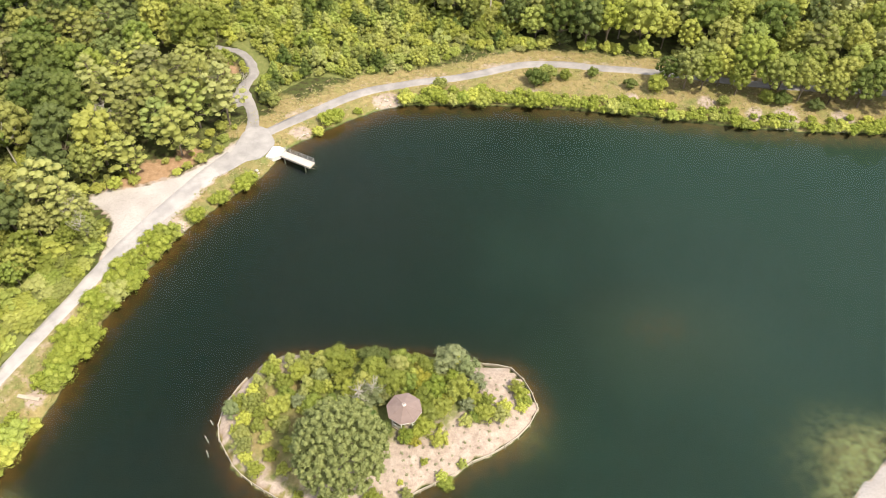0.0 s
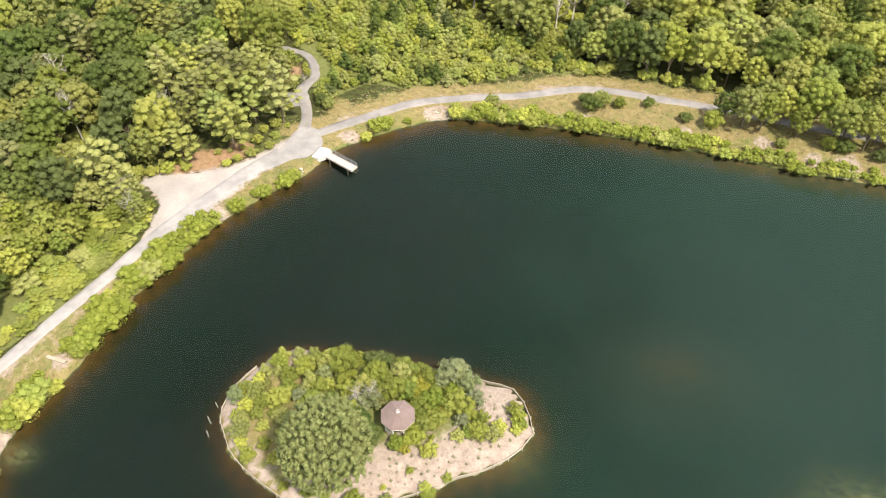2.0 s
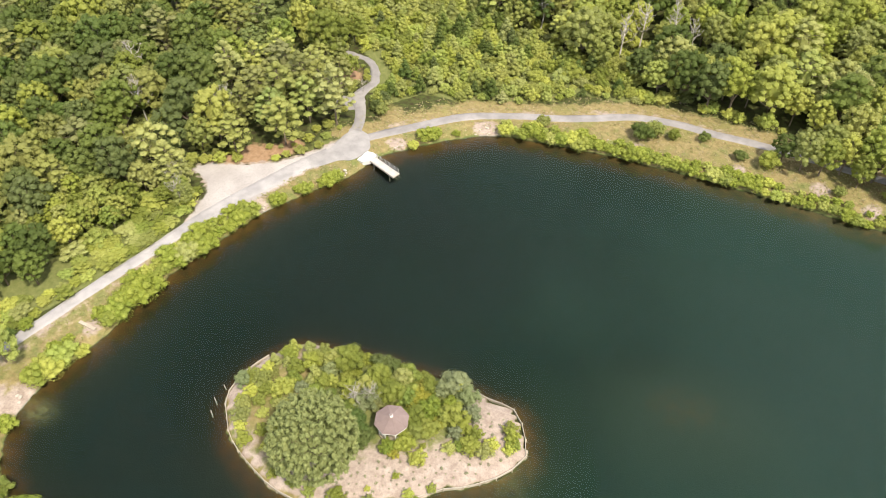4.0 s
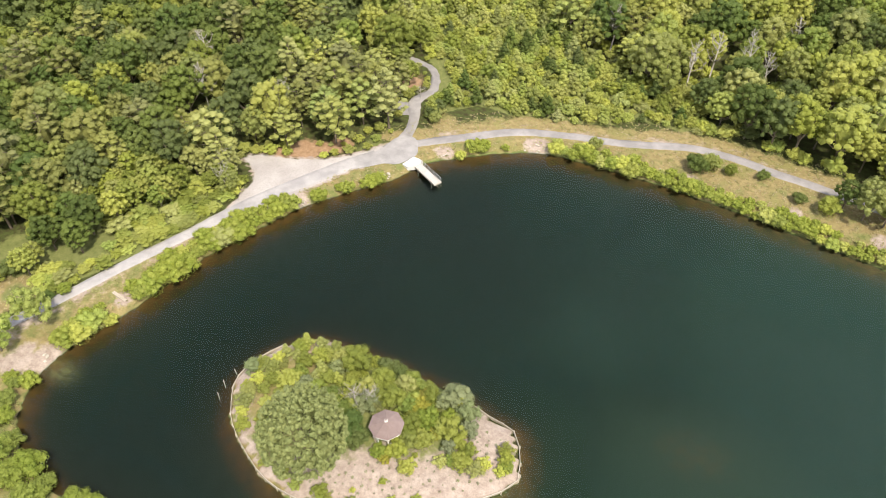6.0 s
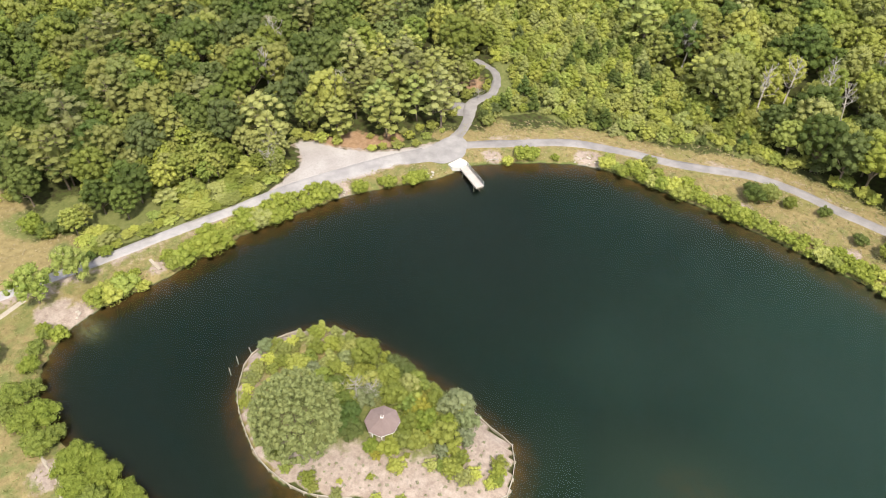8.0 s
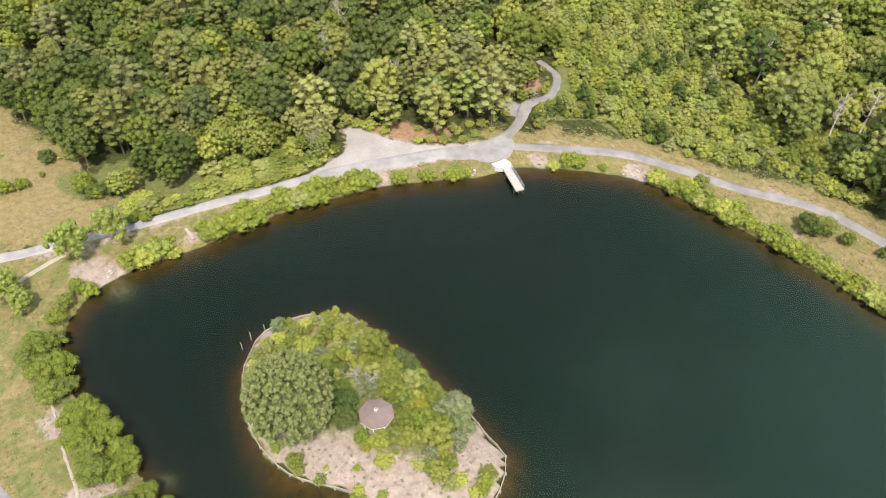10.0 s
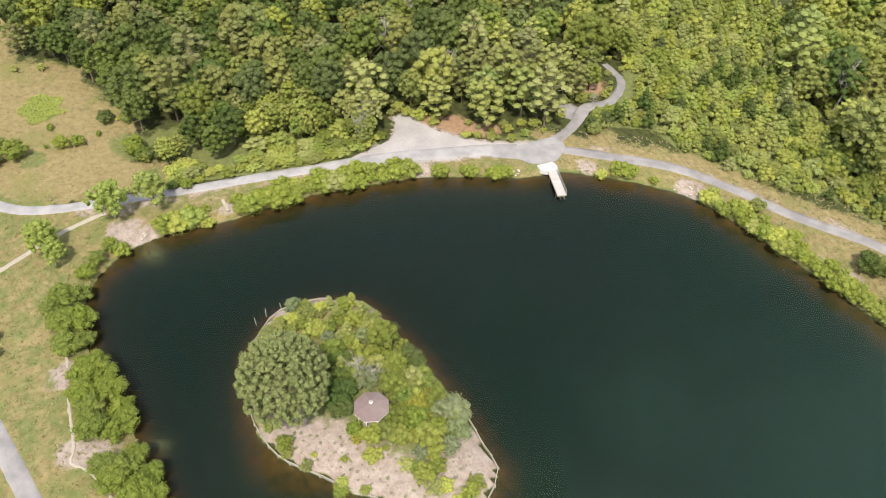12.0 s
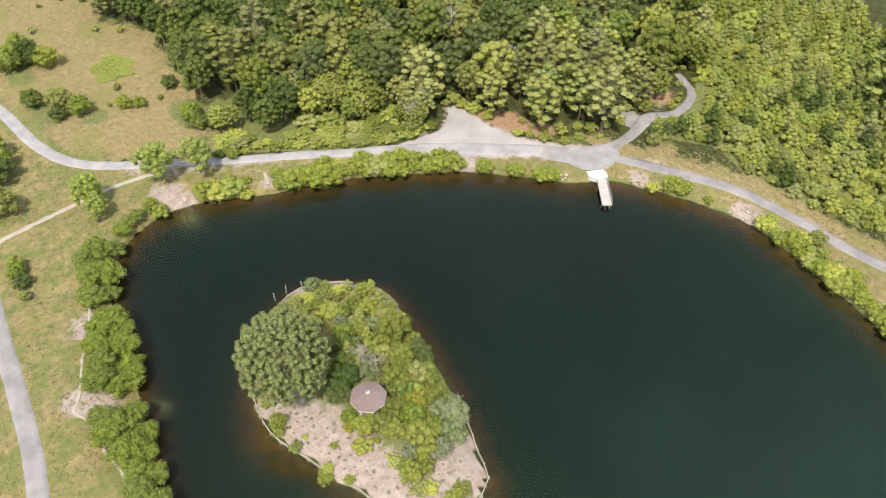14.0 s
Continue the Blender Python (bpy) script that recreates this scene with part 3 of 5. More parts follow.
def dead_pattern(seed, tall, wide):
    """A slender bare trunk that forks into a rising fan of limbs and fine twigs."""
    rng = np.random.default_rng(seed)
    bend = rng.normal(0, 0.04, 2) * tall
    trunk = [((0, 0, -0.4), tall * 0.017), ((bend[0], bend[1], tall * 0.4), tall * 0.013), ((bend[0] * 1.6, bend[1] * 0.4, tall * 0.72), tall * 0.008), ((bend[0] * 2, bend[1], tall * 0.98), tall * 0.002)]
    limbs = [trunk]
    for i in range(12):
        h = 0.40 + 0.5 * i / 12
        a = i * 2.399 + rng.uniform(-0.5, 0.5)
        reach = wide * (1.25 - h) * rng.uniform(0.6, 1.15)
        s = np.array((np.interp(h, (0, 0.4, 0.72, 0.98), [q[0][0] for q in trunk]), np.interp(h, (0, 0.4, 0.72, 0.98), [q[0][1] for q in trunk]), tall * h))
        e = s + np.array((reach * math.cos(a), reach * math.sin(a), reach * rng.uniform(0.8, 1.5)))
        mid = (s + e) / 2 + np.array((0.12 * reach * math.cos(a), 0.12 * reach * math.sin(a), -0.14 * reach))
        limbs.append([(s, tall * 0.0075), (mid, tall * 0.0052), (e, tall * 0.0016)])
        for k in range(6):
            q = mid + (e - mid) * rng.uniform(-0.3, 0.95)
            w = q + np.array((rng.normal(0, 0.42), rng.normal(0, 0.42), rng.uniform(0.3, 0.95))) * reach * 0.45
            limbs.append([(q, tall * 0.003), ((q + w) / 2 + rng.normal(0, 0.04, 3) * reach, tall * 0.0022), (w, tall * 0.001)])
    return tubes(limbs, 5)


def recoloured(pattern, leafage):
    """The same plant shapes in another leaf colour."""
    out = []
    for trunk, crown in pattern:
        other = crown.copy()
        other.materials.clear()
        other.materials.append(leafage)
        out.append((trunk, other))
    return out


OAKS = [oak_pattern(10 + i, t, w, n) for i, (t, w, n) in enumerate([(12, 4.4, 1450), (13.5, 4.9, 1600), (11, 4.0, 1350), (14, 5.4, 1800), (12.5, 3.9, 1350), (10, 4.3, 1400)])]
PINES = [pine_pattern(30 + i, t, w, n) for i, (t, w, n) in enumerate([(14, 3.6, 1400), (12.5, 4.0, 1450), (15, 3.9, 1500), (11, 3.5, 1300)])]
CEDARS = [cedar_pattern(50 + i, t, w, n) for i, (t, w, n) in enumerate([(4.8, 2.1, 520), (3.6, 1.9, 460), (5.6, 2.3, 580), (4.2, 2.2, 540)])]
SHRUBS = [bush_pattern(70 + i, t, w, n, L_SHRUB, 0.23, 16) for i, (t, w, n) in enumerate([(2.6, 2.2, 760), (3.4, 2.5, 860), (2.0, 2.0, 650), (4.2, 2.6, 940)])]
BUSHES = [bush_pattern(90 + i, t, w, n, L_SHORE, 0.20, 20) for i, (t, w, n) in enumerate([(3.0, 2.5, 1050), (3.6, 2.8, 1150), (2.5, 2.3, 950), (3.2, 3.1, 1250)])]
WESTERN = [bush_pattern(95 + i, t, w, n, L_WEST, 0.24, 26) for i, (t, w, n) in enumerate([(3.4, 2.6, 1300), (4.0, 2.9, 1500), (3.0, 2.5, 1200)])]
SMALLS = [bush_pattern(99 + i, 2.4, 1.8, 220, (L_SHRUB, L_WEST)[i], 0.30, 9) for i in range(2)]
DEEP_OAKS, OLIVE_OAKS = recoloured(OAKS, L_DEEP), recoloured(OAKS, L_OLIVE)
LIMES, OLIVES = recoloured(SHRUBS, L_LIME), recoloured(SHRUBS, L_OLIVE)
SAGE_OAKS, SAGE_PINES = recoloured(OAKS, L_SAGE), recoloured(PINES, L_SAGE)
OLIVE_CEDARS, GREEN_CEDARS, DARK_CEDARS = recoloured(CEDARS, L_PINE), recoloured(CEDARS, L_OAK), recoloured(CEDARS, L_DEEP)
LEAFY, SAGES = recoloured(SHRUBS, L_OAK), recoloured(SHRUBS, L_SAGE)
SHORE_OLIVES = recoloured(BUSHES, L_SHRUB)


# ---------------------------------------------------------------- ground, water
def ladder(lo, hi, step, far):
    core = list(np.arange(lo, hi + step / 2, step))
    grow = [step * 1.5 * 1.45 ** i for i in range(40)]
    out, inn, d = [], [], 0.0
    for g in grow:
        d += g
        if d > far:
            break
        out.append(core[-1] + d)
        inn.append(core[0] - d)
    return np.array(inn[::-1] + core + out)


GX, GY = ladder(-180, 140, 1.0, 2600), ladder(-6, 236, 1.0, 2600)
gxx, gyy = np.meshgrid(GX, GY)
gxx, gyy = gxx.ravel(), gyy.ravel()
gh = ground_height(gxx, gyy)
on_isle, in_lake = inside(gxx, gyy, ISLAND), inside(gxx, gyy, SHORE)
d_shore = away(gxx, gyy, SHORE, True)


def soft_zone(zone, reach):
    """1 well inside a zone, 0 well outside, sloping across its edge."""
    d = away(gxx, gyy, zone, True)
    return np.clip(0.5 + np.where(inside(gxx, gyy, zone), d, -d) / (2 * reach), 0, 1)


def soft(d, reach):
    return np.clip(1 - d / reach, 0, 1)


def blob(x, y, r):
    return soft(np.hypot(gxx - x, gyy - y), r)


MEADOW = np.concatenate([ROAD, [(-33, 112), (-20, 60), (0, 0), (0, -80), (-150, -80)]])
EASTBANK = np.concatenate([EAST_PATH, [(125, 90), (0, 90)]])
d_east, d_road, d_west = away(gxx, gyy, EAST_PATH), away(gxx, gyy, ROAD), away(gxx, gyy, WEST_PATH)
in_meadow, in_bank, in_field, in_lot = (inside(gxx, gyy, z) for z in (MEADOW, EASTBANK, FIELD, LOT))
in_under, in_scrub = inside(gxx, gyy, UNDERWOOD), inside(gxx, gyy, SCRUB)
dryness = 0.85 * soft_zone(FIELD, 3.5)
dryness = np.maximum(dryness, np.where(in_bank & ~in_lake, 0.62, 0.0))
dryness = np.maximum(dryness, np.where(~in_bank, 0.95 * soft(d_east - 3.0, 5.0), 0) * (gyy > 118))
dryness = np.maximum(dryness, np.where(in_meadow, np.where(gyy < 36, 0.52, 0.55), np.where(gyy < 24, 0.5, 0.0)))
dryness = np.maximum(dryness, 0.85 * blob(-34, 129.5, 8))
for px, py, pr, pe in ((-114.4, 39.5, 6.5, 0.8), (-103, 24, 8, 0.5), (-97, 33, 4, 0.9), (-120, 21, 7, 0.6), (-90, 50, 7, 0.7), (-78, 50, 4, 0.8)):
    dryness *= 1 - 0.85 * np.clip(1.6 * (1 - np.hypot(gxx - px, (gyy - py) / pe) / pr), 0, 1)
meadowness = np.where(in_lot, 0.0, 0.9 * soft_zone(FIELD, 6))
meadowness = np.maximum(meadowness, np.where(in_meadow | in_bank | in_under | on_isle, 0.9, 0.0))
meadowness = np.maximum(meadowness, 0.7 * soft(d_east, 14))
meadowness = np.maximum(meadowness, np.where(gyy < 32, 0.8, 0))
meadowness = np.maximum(meadowness, 1.4 * blob(-86, 57, 9))
meadowness = np.maximum(meadowness, np.where(in_scrub, 0.8, 0))
sandiness = np.where(on_isle, np.clip(0.85 - 0.12 * (gyy - 0.55 * gxx - 51.5), 0.12, 0.85), 0.0)
sandiness = np.where(on_isle, np.maximum(sandiness, np.clip(0.85 * (gxx - 1.5) / 4, 0, 0.85)), sandiness)
sandiness = np.where(on_isle & (gxx < -20), np.clip(0.42 + 0.2 * np.sin(gxx * 1.3) * np.sin(gyy * 0.9) + 0.12 * (3 - away(gxx, gyy, ISLAND, True)), 0.2, 0.75), sandiness)
graveled = np.clip(1.3 * soft_zone(LOT, 1.2) + 1.2 * blob(61, 45.5, 8) * ~in_lake, 0, 1)
sandiness = np.maximum(sandiness, np.where(away(gxx, gyy, LOT, True) < 1.2, 0.55, 0))
for bx, by, br in ((-62, 42.6, 4), (-66, 40, 4.5), (-60.5, 57.8, 2.2), (-47.8, 93.8, 3.2), (-29.5, 120.8, 3), (-12, 131.8, 4), (-24, 21, 4.5), (-26, 18.5, 3), (-39.5, 22, 4), (63, 48, 16), (56, 42, 12),
                   (8, 134.4, 3), (20, 134.6, 3.5), (72, 127.5, 4.5), (66, 128.5, 3), (84, 126, 4), (56, 132, 3), (40, 133, 3)):
    sandiness = np.maximum(sandiness, 1.1 * blob(bx, by, br * 1.2))
sandiness = np.maximum(sandiness, np.where(in_meadow & (gyy > 34) & (gyy < 88), np.where(gyy < 62, 0.5, 0.42) * soft(d_road - 1.5, 9), 0))
sandiness = np.maximum(sandiness, np.where(~in_bank & (gyy > 118) & (gxx > -36), 0.42 * soft(d_east - 2.2, 3.5), 0))
earthiness = 1.2 * blob(-56, 107.5, 6) + 1.2 * blob(-61, 102.5, 4) + 1.1 * blob(-50.5, 112.5, 5) + 1.2 * blob(-50, 142, 6)
shoal = np.where(in_lake & (gxx > 44) & (gyy < 66), np.clip(1.2 - d_shore / 4.0, 0, 1), 0) + 0.75 * np.exp(-((gxx + 59.4) ** 2 + (gyy - 42.4) ** 2) / 3.0) + 0.2 * np.exp(-((gxx - 13) ** 2 + (gyy - 53) ** 2) / 10)
shoal = shoal + np.where(in_lake, 1.1 * np.exp(-((gxx - 60.5) ** 2 + (gyy - 50) ** 2) / 48), 0)
shoal = shoal + 0.6 * np.exp(-((gxx + 21.5) ** 2 + (gyy - 28.8) ** 2) / 2)
nx, ny = len(GX), len(GY)
ii = (np.arange(ny - 1)[:, None] * nx + np.arange(nx - 1)[None, :]).ravel()
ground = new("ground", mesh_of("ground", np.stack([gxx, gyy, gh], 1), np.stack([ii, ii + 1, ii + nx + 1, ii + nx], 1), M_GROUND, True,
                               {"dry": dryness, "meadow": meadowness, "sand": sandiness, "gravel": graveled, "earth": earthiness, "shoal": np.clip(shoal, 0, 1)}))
tagged(ground, "grassy, sandy and wooded ground round the pond", "ground", kind="structure")

edge = np.roll(SHORE, -1, axis=0) - np.roll(SHORE, 1, axis=0)
side = np.stack([edge[:, 1], -edge[:, 0]], 1) / np.linalg.norm(edge, axis=1)[:, None]
if inside(np.array([(SHORE + side)[0, 0]]), np.array([(SHORE + side)[0, 1]]), SHORE)[0]:
    side = -side
rim = SHORE + side * 1.6
water_bm = bmesh.new()
water_bm.faces.new([water_bm.verts.new((x, y, 0.0)) for x, y in rim])
bmesh.ops.triangulate(water_bm, faces=water_bm.faces[:])
bmesh.ops.recalc_face_normals(water_bm, faces=water_bm.faces[:])
if sum(f.normal.z for f in water_bm.faces) < 0:
    bmesh.ops.reverse_faces(water_bm, faces=water_bm.faces[:])
water_me = bpy.data.meshes.new("water")
water_bm.to_mesh(water_me)
water_bm.free()
water_me.materials.append(M_WATER)
tagged(new("water", water_me), "dark green still pond water", "pond", kind="structure")


# ---------------------------------------------------------------- roads and trails
def ribbon(name, line, width, material, label, category, lift=0.05, ragged=0.0, seed=1):
    rng = np.random.default_rng(seed)
    t = np.gradient(line, axis=0)
    n = np.stack([-t[:, 1], t[:, 0]], 1) / (np.linalg.norm(t, axis=1)[:, None] + 1e-9)
    across = np.array([-0.5, -0.46, -0.2, 0.2, 0.46, 0.5])
    w = np.full(len(line), width) if np.isscalar(width) else np.interp(np.arange(len(line)), np.linspace(0, len(line) - 1, len(width)), width)
    rows = []
    for k, a in enumerate(across):
        wob = rng.normal(0, ragged, len(line)) if abs(a) > 0.3 else 0
        p = line + n * (a * w + wob)[:, None]
        drop = -0.06 if k in (0, 5) else lift
        rows.append(np.column_stack([p, ground_height(p[:, 0], p[:, 1]) + drop]))
    v = np.concatenate(rows)
    m = len(line)
    i = np.arange(m - 1)
    f = np.concatenate([np.stack([k * m + i, k * m + i + 1, (k + 1) * m + i + 1, (k + 1) * m + i], 1) for k in range(5)])
    f = f[:, ::-1]
    return tagged(new(name, mesh_of(name, v, f, material, True)), label, category, kind="structure")


ribbon("road", ROAD, [2.6] * 10 + [3.0, 3.6, 4.4], M_ASPHALT, "pale weathered asphalt lane along the pond", "path", 0.05, 0.05)
ribbon("path_east", EAST_PATH, 2.6, M_GREYWAY, "grey asphalt path curving along the far shore", "path", 0.058, 0.04, 2)
ribbon("path_branch", BRANCH, [4.4, 2.6, 2.4, 3.2, 2.3, 2.1, 1.9, 1.7], M_GREYWAY, "cracked asphalt spur running into the woods", "path", 0.066, 0.10, 3)
ribbon("path_patch", spline([(-47.8, 132.3), (-46, 131.6), (-44, 131.4), (-42, 131.6)], 0.7), [3.0, 4.6, 5.2, 4.6], M_GREYWAY, "broken asphalt patch beside the spur", "path", 0.06, 0.25, 8)
ribbon("path_west", WEST_PATH, 2.8, M_GREYWAY, "grey asphalt path through the meadow", "path", 0.05, 0.03, 4)
ribbon("trail", TRAIL, 1.1, M_SANDTRAIL, "narrow pale sand trail through grass", "trail", 0.04, 0.1, 5)
ribbon("footway", FOOTWAY, 0.42, M_SANDTRAIL, "narrow trodden sand line behind the bushes", "trail", 0.04, 0.07, 6)


def slab(name, plan, material, label, category, lift, thick=0.3, kind="structure", top=None):
    """A thick flat piece with the outline of plan, laid on the ground."""
    z = float(np.mean(ground_height(plan[:, 0], plan[:, 1]))) + lift if top is None else top
    bm = bmesh.new()
    f = bm.faces.new([bm.verts.new((x, y, z)) for x, y in plan])
    if f.normal.z < 0:
        f.normal_flip()
    r = bmesh.ops.extrude_face_region(bm, geom=[f])
    bmesh.ops.translate(bm, vec=(0, 0, -thick), verts=[g for g in r["geom"] if isinstance(g, bmesh.types.BMVert)])
    bmesh.ops.recalc_face_normals(bm, faces=bm.faces[:])
    me = bpy.data.meshes.new(name)
    bm.to_mesh(me)
    bm.free()
    me.materials.append(material)
    return tagged(new(name, me), label, category, kind=kind)


PLAZA = spline([(-47, 108.8), (-45, 106), (-41.5, 108.6), (-38.8, 111.3), (-36.2, 112.4), (-34.2, 116.6), (-35.4, 119.8), (-36.6, 121.6), (-39.3, 122.4), (-41.2, 120), (-42, 115.5), (-44.2, 111.2)], 0.8, True)
slab("pavement", PLAZA, M_LANDING, "pale cracked asphalt landing where the paths meet", "pavement", 0.07, 0.4)


# ---------------------------------------------------------------- fishing dock
def dock():
    a, b = Vector((-32.4, 114.2)), Vector((-25.9, 110.7))
    way = (b - a).normalized()
    span, wide, top = (b - a).length, 1.85, 0.80
    turn = math.degrees(math.atan2(way.y, way.x))
    root = thing("dock", pose(a.x, a.y, 0, 0, 0, turn), "bleached timber fishing dock with one railing", "dock")
    board = box_mesh("board", (0.14, wide, 0.05), M_DECK, 0.008)
    count = int(span / 0.16)
    for i in range(count):
        part("board", board, root, pose(0.08 + i * 0.16, random.uniform(-0.015, 0.015), top))
    beam = box_mesh("beam", (span, 0.10, 0.22), M_PALEWOOD)
    for y in (-wide / 2 + 0.08, 0.0, wide / 2 - 0.08):
        part("beam", beam, root, pose(span / 2, y, top - 0.14))
    curb = box_mesh("curb", (span, 0.12, 0.14), M_PALEWOOD)
    part("curb", curb, root, pose(span / 2, -wide / 2 + 0.06, top + 0.10))
    pile_v, pile_f = tubes([[((0, 0, -1.0), 0.13), ((0, 0, 0.55), 0.12), ((0, 0, 0.56), 0.02)]], 8)
    pile = mesh_of("pile", pile_v, pile_f, M_WOOD, True)
    for x in (1.2, span - 1.2):
        for y in (-wide / 2 + 0.2, wide / 2 - 0.2):
            part("pile", pile, root, pose(x, y, 0.0))
    post = box_mesh("rail_post", (0.09, 0.09, 1.15), M_METAL)
    rail = box_mesh("rail", (span - 0.2, 0.05, 0.07), M_METAL)
    for i in range(6):
        part("rail_post", post, root, pose(0.2 + i * (span - 0.35) / 5, wide / 2 - 0.05, top + 0.56))
    for z in (0.42, 0.75, 1.10):
        part("rail", rail, root, pose(span / 2, wide / 2 - 0.11, top + z))
    end = box_mesh("end_board", (0.08, wide, 0.3), M_PALEWOOD)
    part("end_board", end, root, pose(span + 0.05, 0, top - 0.1))
    stub_v, stub_f = tubes([[((0, 0, -0.05), 0.05), ((1.0, 0, -0.12), 0.045)]], 6)
    stub = mesh_of("mooring_arm", stub_v, stub_f, M_WOOD, True)
    for y in (-0.45, 0.35):
        part("mooring_arm", stub, root, pose(span + 0.05, y, top - 0.18))
    return root


dock()
APRON = np.array([(-35.3, 112.7), (-34.3, 115.9), (-33.0, 115.9), (-31.7, 115.2), (-32.6, 113.2), (-33.9, 112.3)])
slab("landing_slab", APRON, M_CONCRETE, "white concrete landing slab at the dock", "slab", 0.22, 1.0, top=1.18)


# ---------------------------------------------------------------- gazebo on the island
def gazebo():
    x, y = -5.25, 54.5
    z = gz(x, y)
    root = thing("gazebo", pose(x, y, z, 0, 0, 12), "small octagonal gazebo with a pinkish brown shingle roof and white rails", "gazebo")
    R, eave, apex = 2.6, 2.95, 3.95

    def ring(r, h):
        return [(r * math.cos(a), r * math.sin(a), h) for a in (math.pi / 4 * k + math.pi / 8 for k in range(8))]

    bm = bmesh.new()
    bm.faces.new([bm.verts.new(p) for p in ring(2.2, 0.22)])
    geo = bmesh.ops.extrude_face_region(bm, geom=bm.faces[:])
    bmesh.ops.translate(bm, vec=(0, 0, -0.5), verts=[g for g in geo["geom"] if isinstance(g, bmesh.types.BMVert)])
    bmesh.ops.recalc_face_normals(bm, faces=bm.faces[:])
    me = bpy.data.meshes.new("floor_deck")
    bm.to_mesh(me)
    bm.free()
    me.materials.append(M_WOOD)
    part("floor_deck", me, root)
    low, high = ring(R, eave), ring(0.18, apex)
    for k in range(8):
        j = (k + 1) % 8
        courses = 9
        vs, fs = [], []
        a0, a1, b0, b1 = (np.array(p) for p in (low[k], low[j], high[k], high[j]))
        nrm = np.cross(a1 - a0, b0 - a0)
        nrm /= np.linalg.norm(nrm)
        for c in range(courses):
            s0, s1 = c / courses, (c + 1) / courses
            base = len(vs)
            vs += [a0 + (b0 - a0) * s0 + nrm * 0.045, a1 + (b1 - a1) * s0 + nrm * 0.045, a1 + (b1 - a1) * s1 + nrm * 0.012, a0 + (b0 - a0) * s1 + nrm * 0.012,
                   a0 + (b0 - a0) * s0 - nrm * 0.02, a1 + (b1 - a1) * s0 - nrm * 0.02]
            fs += [(base, base + 1, base + 2, base + 3), (base + 4, base + 5, base + 1, base)]
        part("roof_panel", mesh_of("roof_panel", vs, fs, M_SHINGLE), root)
        hip_v, hip_f = tubes([[(a0, 0.05), (b0, 0.04)]], 5)
        part("hip_cap", mesh_of("hip_cap", hip_v, hip_f, M_SHINGLE), root)
        mid, ang = (a0 + a1) / 2, math.degrees(math.atan2(*(a1 - a0)[1::-1]))
        part("fascia", box_mesh("fascia", (float(np.linalg.norm(a1 - a0)), 0.04, 0.16), M_WHITE, 0.01), root, pose(*(mid * (0.985, 0.985, 1) - (0, 0, 0.09)), 0, 0, ang))
    posts = ring(2.0, 1.6)
    post = box_mesh("post", (0.13, 0.13, 2.85), M_WHITE)
    for k, p in enumerate(posts):
        part("post", post, root, pose(*p, 0, 0, 45 * k + 22.5))
        q = posts[(k + 1) % 8]
        if k == 5:
            continue
        mid = (np.array(p) + np.array(q)) / 2
        span, ang = math.dist(p, q), math.degrees(math.atan2(q[1] - p[1], q[0] - p[0]))
        part("rail_panel", box_mesh("rail_panel", (span - 0.13, 0.05, 0.62), M_WHITE, 0.01), root, pose(mid[0], mid[1], 0.68, 0, 0, ang))
    cup = part("cupola", box_mesh("cupola", (0.42, 0.42, 0.34), M_WHITE, 0.02), root, pose(0, 0, apex + 0.10, 0, 0, 20))
    part("cupola_cap", box_mesh("cupola_cap", (0.30, 0.30, 0.06), M_SHINGLE, 0.02), cup, pose(0, 0, 0.2))


gazebo()


# ---------------------------------------------------------------- timber bulkhead round the island
def bulkhead():
    root = thing("bulkhead", pose(0, 0, 0), "low weathered timber retaining wall edging the island", "retaining wall")
    pts = ISLAND[::2]
    post_v, post_f = tubes([[((0, 0, -1.2), 0.10), ((0, 0, 0.58), 0.09), ((0, 0, 0.60), 0.01)]], 6)
    post = mesh_of("post", post_v, post_f, M_WOOD, True)
    for i in range(len(pts)):
        p, q = pts[i], pts[(i + 1) % len(pts)]
        if 62.5 < (p[1] + q[1]) / 2 and (p[0] + q[0]) / 2 < 2:
            continue
        out = np.array([(q - p)[1], -(q - p)[0]])
        out /= np.linalg.norm(out)
        if inside(np.array([p[0] + out[0]]), np.array([p[1] + out[1]]), ISLAND)[0]:
            out = -out
        mid, span, ang = (p + q) / 2 + out * 0.12, float(np.linalg.norm(q - p)), math.degrees(math.atan2(q[1] - p[1], q[0] - p[0]))
        lean = random.uniform(-2.5, 2.5)
        for z in (-0.05, 0.22, 0.49):
            part("plank", box_mesh("plank", (span + 0.05, 0.09, 0.26), M_PALEWOOD if z > 0.4 else M_WOOD, 0.015), root, pose(mid[0], mid[1], z, lean, 0, ang + random.uniform(-1, 1)))
        part("post", post, root, pose(p[0] + out[0] * 0.24, p[1] + out[1] * 0.24, random.uniform(-0.12, 0.12)))


bulkhead()
stake_v, stake_f = tubes([[((0, 0, -2.2), 0.08), ((0, 0, 0.75), 0.07), ((0, 0, 0.76), 0.01)]], 6)
STAKE = mesh_of("stake", stake_v, stake_f, M_PALEWOOD, True)
for x, y in ((-33.6, 54.6), (-33.8, 52.0), (-33.2, 49.8)):
    tagged(new("stake", STAKE), "old pale timber stake standing in the shallows", "post", "stakes off the island").matrix_basis = pose(x, y, 0, random.uniform(-6, 6), random.uniform(-6, 6))


# ---------------------------------------------------------------- plants
PLANTED = []


